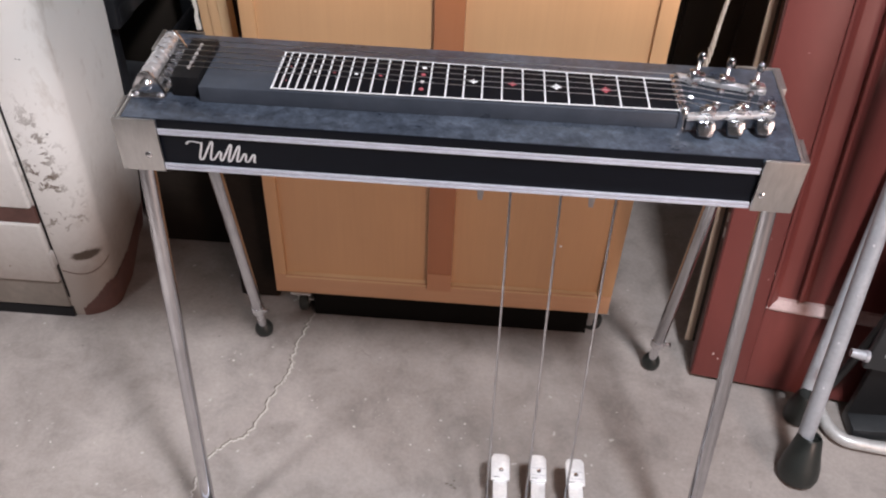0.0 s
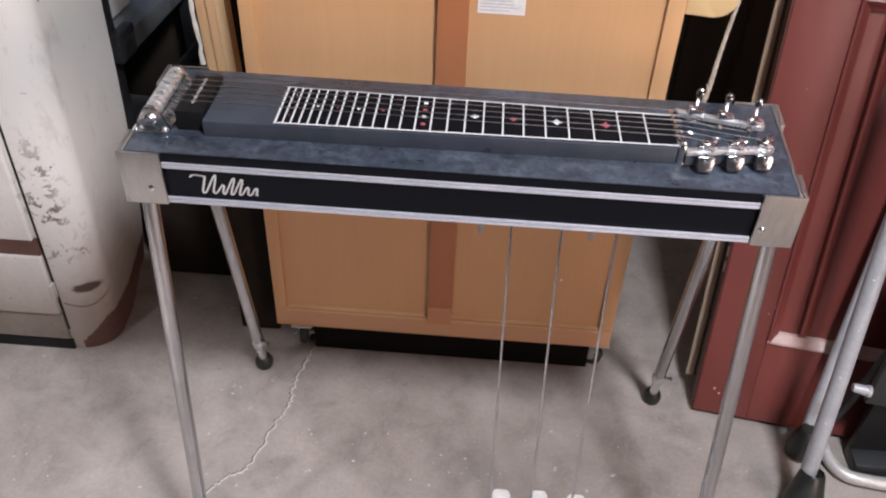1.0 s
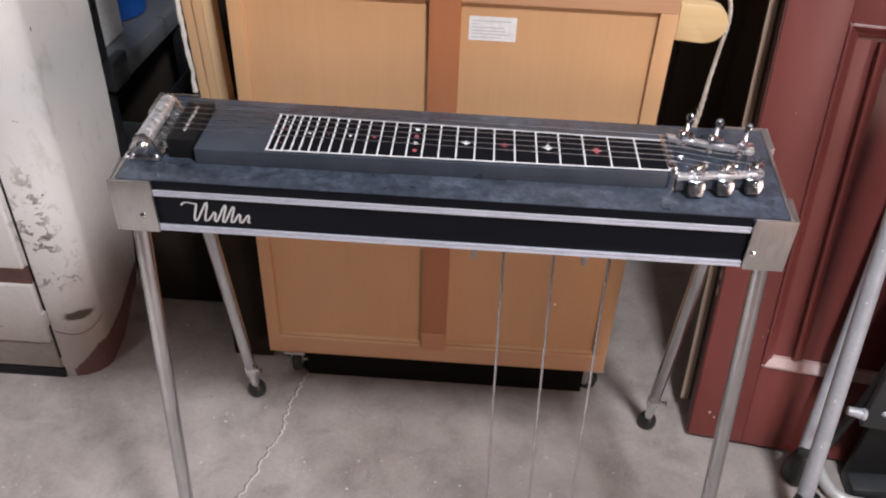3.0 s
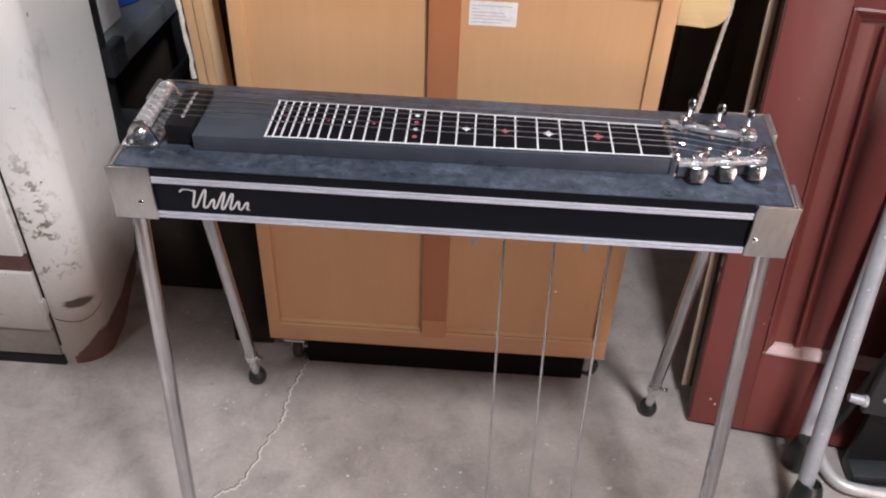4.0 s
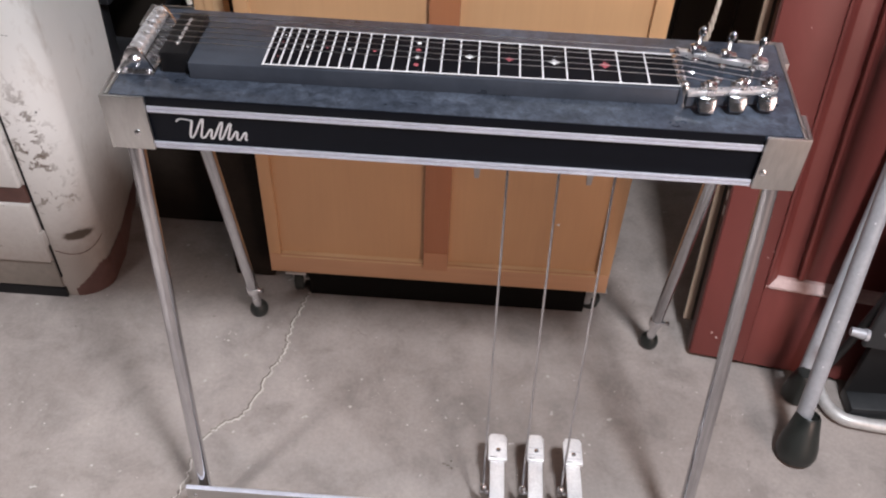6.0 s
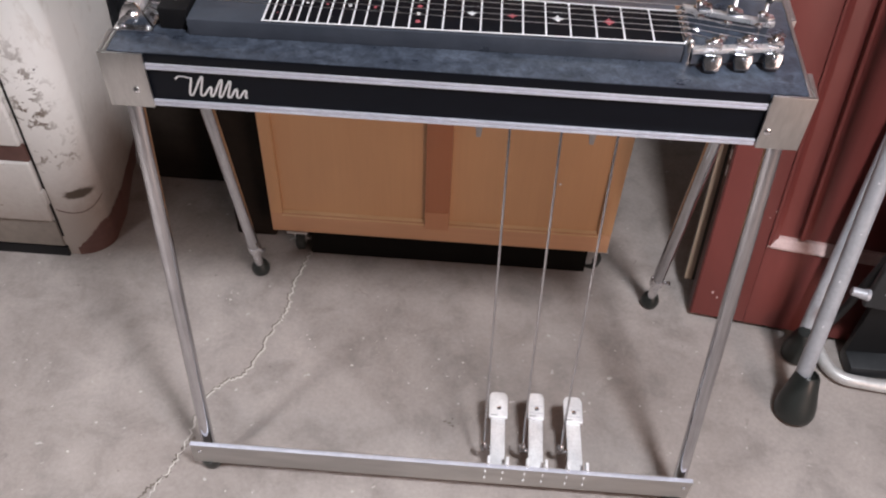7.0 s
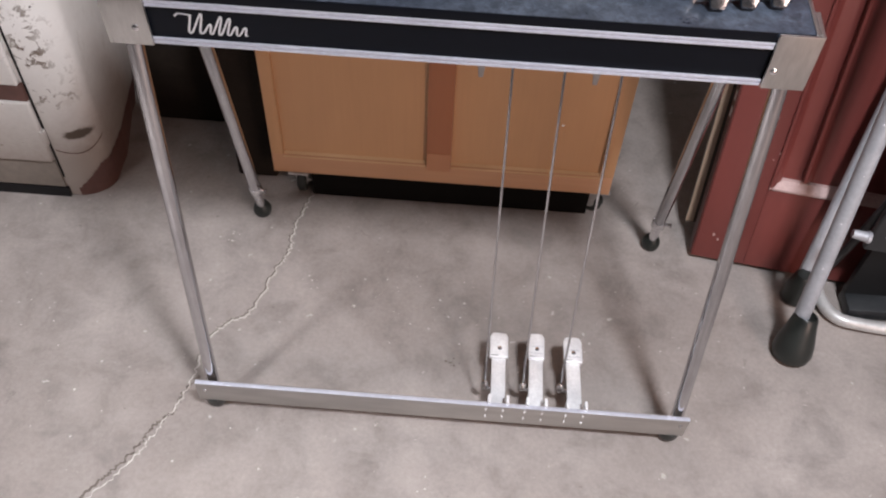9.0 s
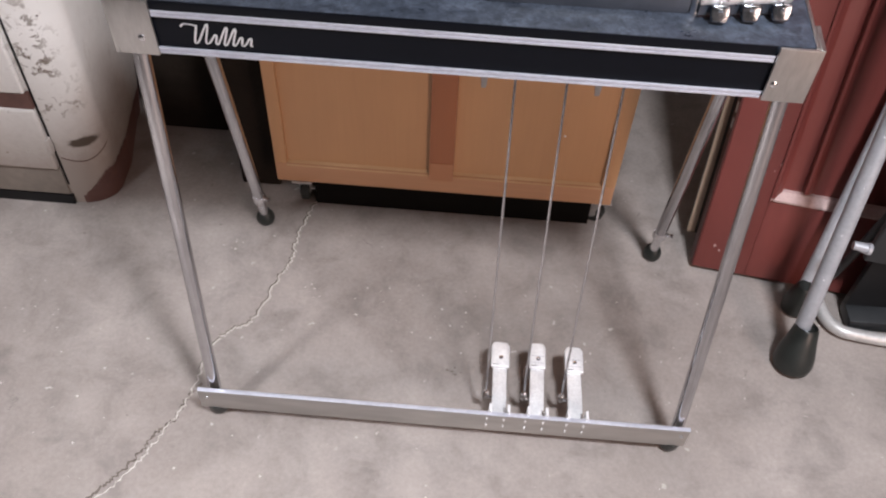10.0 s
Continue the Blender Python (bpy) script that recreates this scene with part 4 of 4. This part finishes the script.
def moulding(a, b, inward, material):
    """A sloped moulding along a panel's edge, from a to b in the door's plane."""
    a, b, n = Vector((a[0], 0, a[1])), Vector((b[0], 0, b[1])), Vector((inward[0], 0, inward[1]))
    bm = bmesh.new()
    prof = ((0.0, -0.004), (0.004, -0.005), (0.008, -0.003), (0.011, 0.002), (0.018, 0.006), (0.020, 0.0138))
    rings = [[bm.verts.new(p + n * o + Vector((0, d, 0))) for o, d in prof] for k, p in enumerate((a, b))]
    for i in range(len(prof) - 1):
        bm.faces.new((rings[0][i], rings[0][i + 1], rings[1][i + 1], rings[1][i]))
    base = [[bm.verts.new(p + n * o + Vector((0, 0.0138, 0))) for o in (0.0,)] for p in (a, b)]
    bm.faces.new((rings[0][0], rings[1][0], base[1][0], base[0][0]))
    bm.transform(door_m)
    return part("moulding", bm, material, door, "bare pinkish worn moulding" if material is BARE else "")


moulding((ST, 0.165), (DW_ - ST, 0.165), (0, 1), BARE)
moulding((ST, 0.775), (DW_ - ST, 0.775), (0, -1), RED_DOOR)
moulding((ST, 0.165), (ST, 0.775), (1, 0), RED_DOOR)
moulding((DW_ - ST, 0.165), (DW_ - ST, 0.775), (-1, 0), RED_DOOR)
moulding((ST + 0.052, 0.19), (ST + 0.052, 0.75), (1, 0), RED_DOOR)
part("edge", box(-0.0025, -0.0002, 0.003, 0.034, 0.002, DH, m=door_m), RED_EDGE, door)
for z in (0.322, 0.292):
    part("latch_plate", box(-0.0034, -0.0026, 0.012, 0.020, z - 0.009, z + 0.009, m=door_m), FRETWHITE, door)
rnd = random.Random(21)
for u, v, r in ((0.048, 0.247, 0.0022), (0.055, 0.246, 0.0014), (0.098, 0.236, 0.0022), (0.089, 0.222, 0.0014), (0.030, 0.052, 0.0024), (0.040, 0.043, 0.002), (0.052, 0.625, 0.0009), (0.075, 0.30, 0.0009), (0.066, 0.41, 0.0007)):
    part("paint_chip", prism([(u + r * rnd.uniform(0.6, 1.3) * math.cos(a), v + r * rnd.uniform(0.6, 1.5) * math.sin(a)) for a in (2 * math.pi * k / 8 for k in range(8))], "y", -0.0006, 0.0004, m=door_m), BARE, door)
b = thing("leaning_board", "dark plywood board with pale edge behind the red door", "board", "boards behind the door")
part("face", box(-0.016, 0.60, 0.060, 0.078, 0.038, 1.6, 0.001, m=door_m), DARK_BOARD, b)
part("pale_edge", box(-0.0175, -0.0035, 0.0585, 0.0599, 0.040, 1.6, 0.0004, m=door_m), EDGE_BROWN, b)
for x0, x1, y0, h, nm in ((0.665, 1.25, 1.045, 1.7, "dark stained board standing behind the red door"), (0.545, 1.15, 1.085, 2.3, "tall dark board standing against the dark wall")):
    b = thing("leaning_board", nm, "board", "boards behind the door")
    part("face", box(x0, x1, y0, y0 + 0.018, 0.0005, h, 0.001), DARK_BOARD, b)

# ---- grey tubular stand and the black case behind it ----
stand = thing("tubular_stand", "grey painted tubular stand leg with large black rubber foot", "stand")
a, b = Vector((0.673, 0.114, 0.075)), Vector((0.738, 0.409, 0.98))
part("leg", pipe([a - (b - a) * 0.03, b], 0.0135, 24), GREY_TUBE, stand, "grey painted tube with white specks")
part("rear_leg", pipe([(0.707, 0.225, 0.045), (0.862, 0.595, 0.98)], 0.0112, 20), GREY_TUBE, stand)
part("rubber_foot", lathe([(0.018, 0.0), (0.0235, 0.004), (0.025, 0.016), (0.022, 0.040), (0.0165, 0.066), (0.013, 0.070)], 24, Matrix.Translation((0.703, 0.215, 0.003))), RUBBER, stand)
foot_m = aim((0.673, 0.084, 0.0), (0.673 + (b - a).x, 0.085 + (b - a).y, (b - a).z))
bm = lathe([(0.022, -0.004), (0.031, 0.003), (0.0345, 0.016), (0.0325, 0.035), (0.026, 0.062), (0.021, 0.088), (0.018, 0.092), (0.0155, 0.086)], 28, foot_m)
for v in bm.verts:
    v.co.z = max(v.co.z, 0.0)
part("rubber_foot", bm, RUBBER, stand, "flared black rubber foot")
part("bolt", pipe([(0.712, 0.172, 0.236), (0.734, 0.168, 0.234)], [0.007, 0.0088], 14), GREY_TUBE, stand)
part("bolt_nut", pipe([(0.734, 0.168, 0.234), (0.740, 0.167, 0.2335)], [0.0105, 0.0098], 12), GREY_TUBE, stand)
rnd = random.Random(4)
for k in range(7):
    s = 0.12 + 0.09 * k
    p = a + (b - a) * s + Vector((-0.002 + 0.006 * rnd.uniform(-1, 1), -0.0132, 0))
    part("paint_speck", lathe([(0.0016, 0), (0.001, 0.0006)], 7, aim(p, p + Vector((0, -1, 0.25)))), FRETWHITE, stand)

seat = thing("metal_chair", "dark riveted metal chair with a pale tube base on floor", "chair")
part("base_tube", pipe(curve_points([(0.742, 0.34, 0.016), (0.744, 0.26, 0.016), (0.752, 0.195, 0.016), (0.772, 0.165, 0.016), (0.81, 0.155, 0.016), (0.90, 0.145, 0.016), (1.10, 0.13, 0.016)], 8), 0.0115, 18), PALE_TUBE, seat, "bent pale metal tube")
part("rear_tube", pipe(curve_points([(0.757, 0.262, 0.02), (0.768, 0.255, 0.08), (0.778, 0.25, 0.15), (0.80, 0.25, 0.30), (0.83, 0.26, 0.55)], 8), 0.0075, 14), CASE, seat)
part("back_panel", prism([(0.762, 0.170), (1.10, 0.120), (1.12, 0.66), (0.80, 0.66), (0.765, 0.45)], "y", 0.198, 0.210, 0.004), CASE, seat, "black riveted panel")
for x, z in ((0.792, 0.205), (0.815, 0.198), (0.803, 0.250), (0.786, 0.34), (0.815, 0.30), (0.845, 0.192), (0.875, 0.186), (0.79, 0.43)):
    part("rivet", lathe([(0.0058, 0), (0.005, 0.002), (0.002, 0.0042), (0.0004, 0.0046)], 12, aim((x, 0.198, z), (x, -1, z))), GREY_TUBE, seat)
part("dark_skirt", box(0.790, 1.10, 0.214, 0.228, 0.029, 0.62, 0.002), SATIN_BLACK, seat)
part("floor_pan", box(0.790, 1.10, 0.176, 0.228, 0.004, 0.0288, 0.004), CASE, seat)
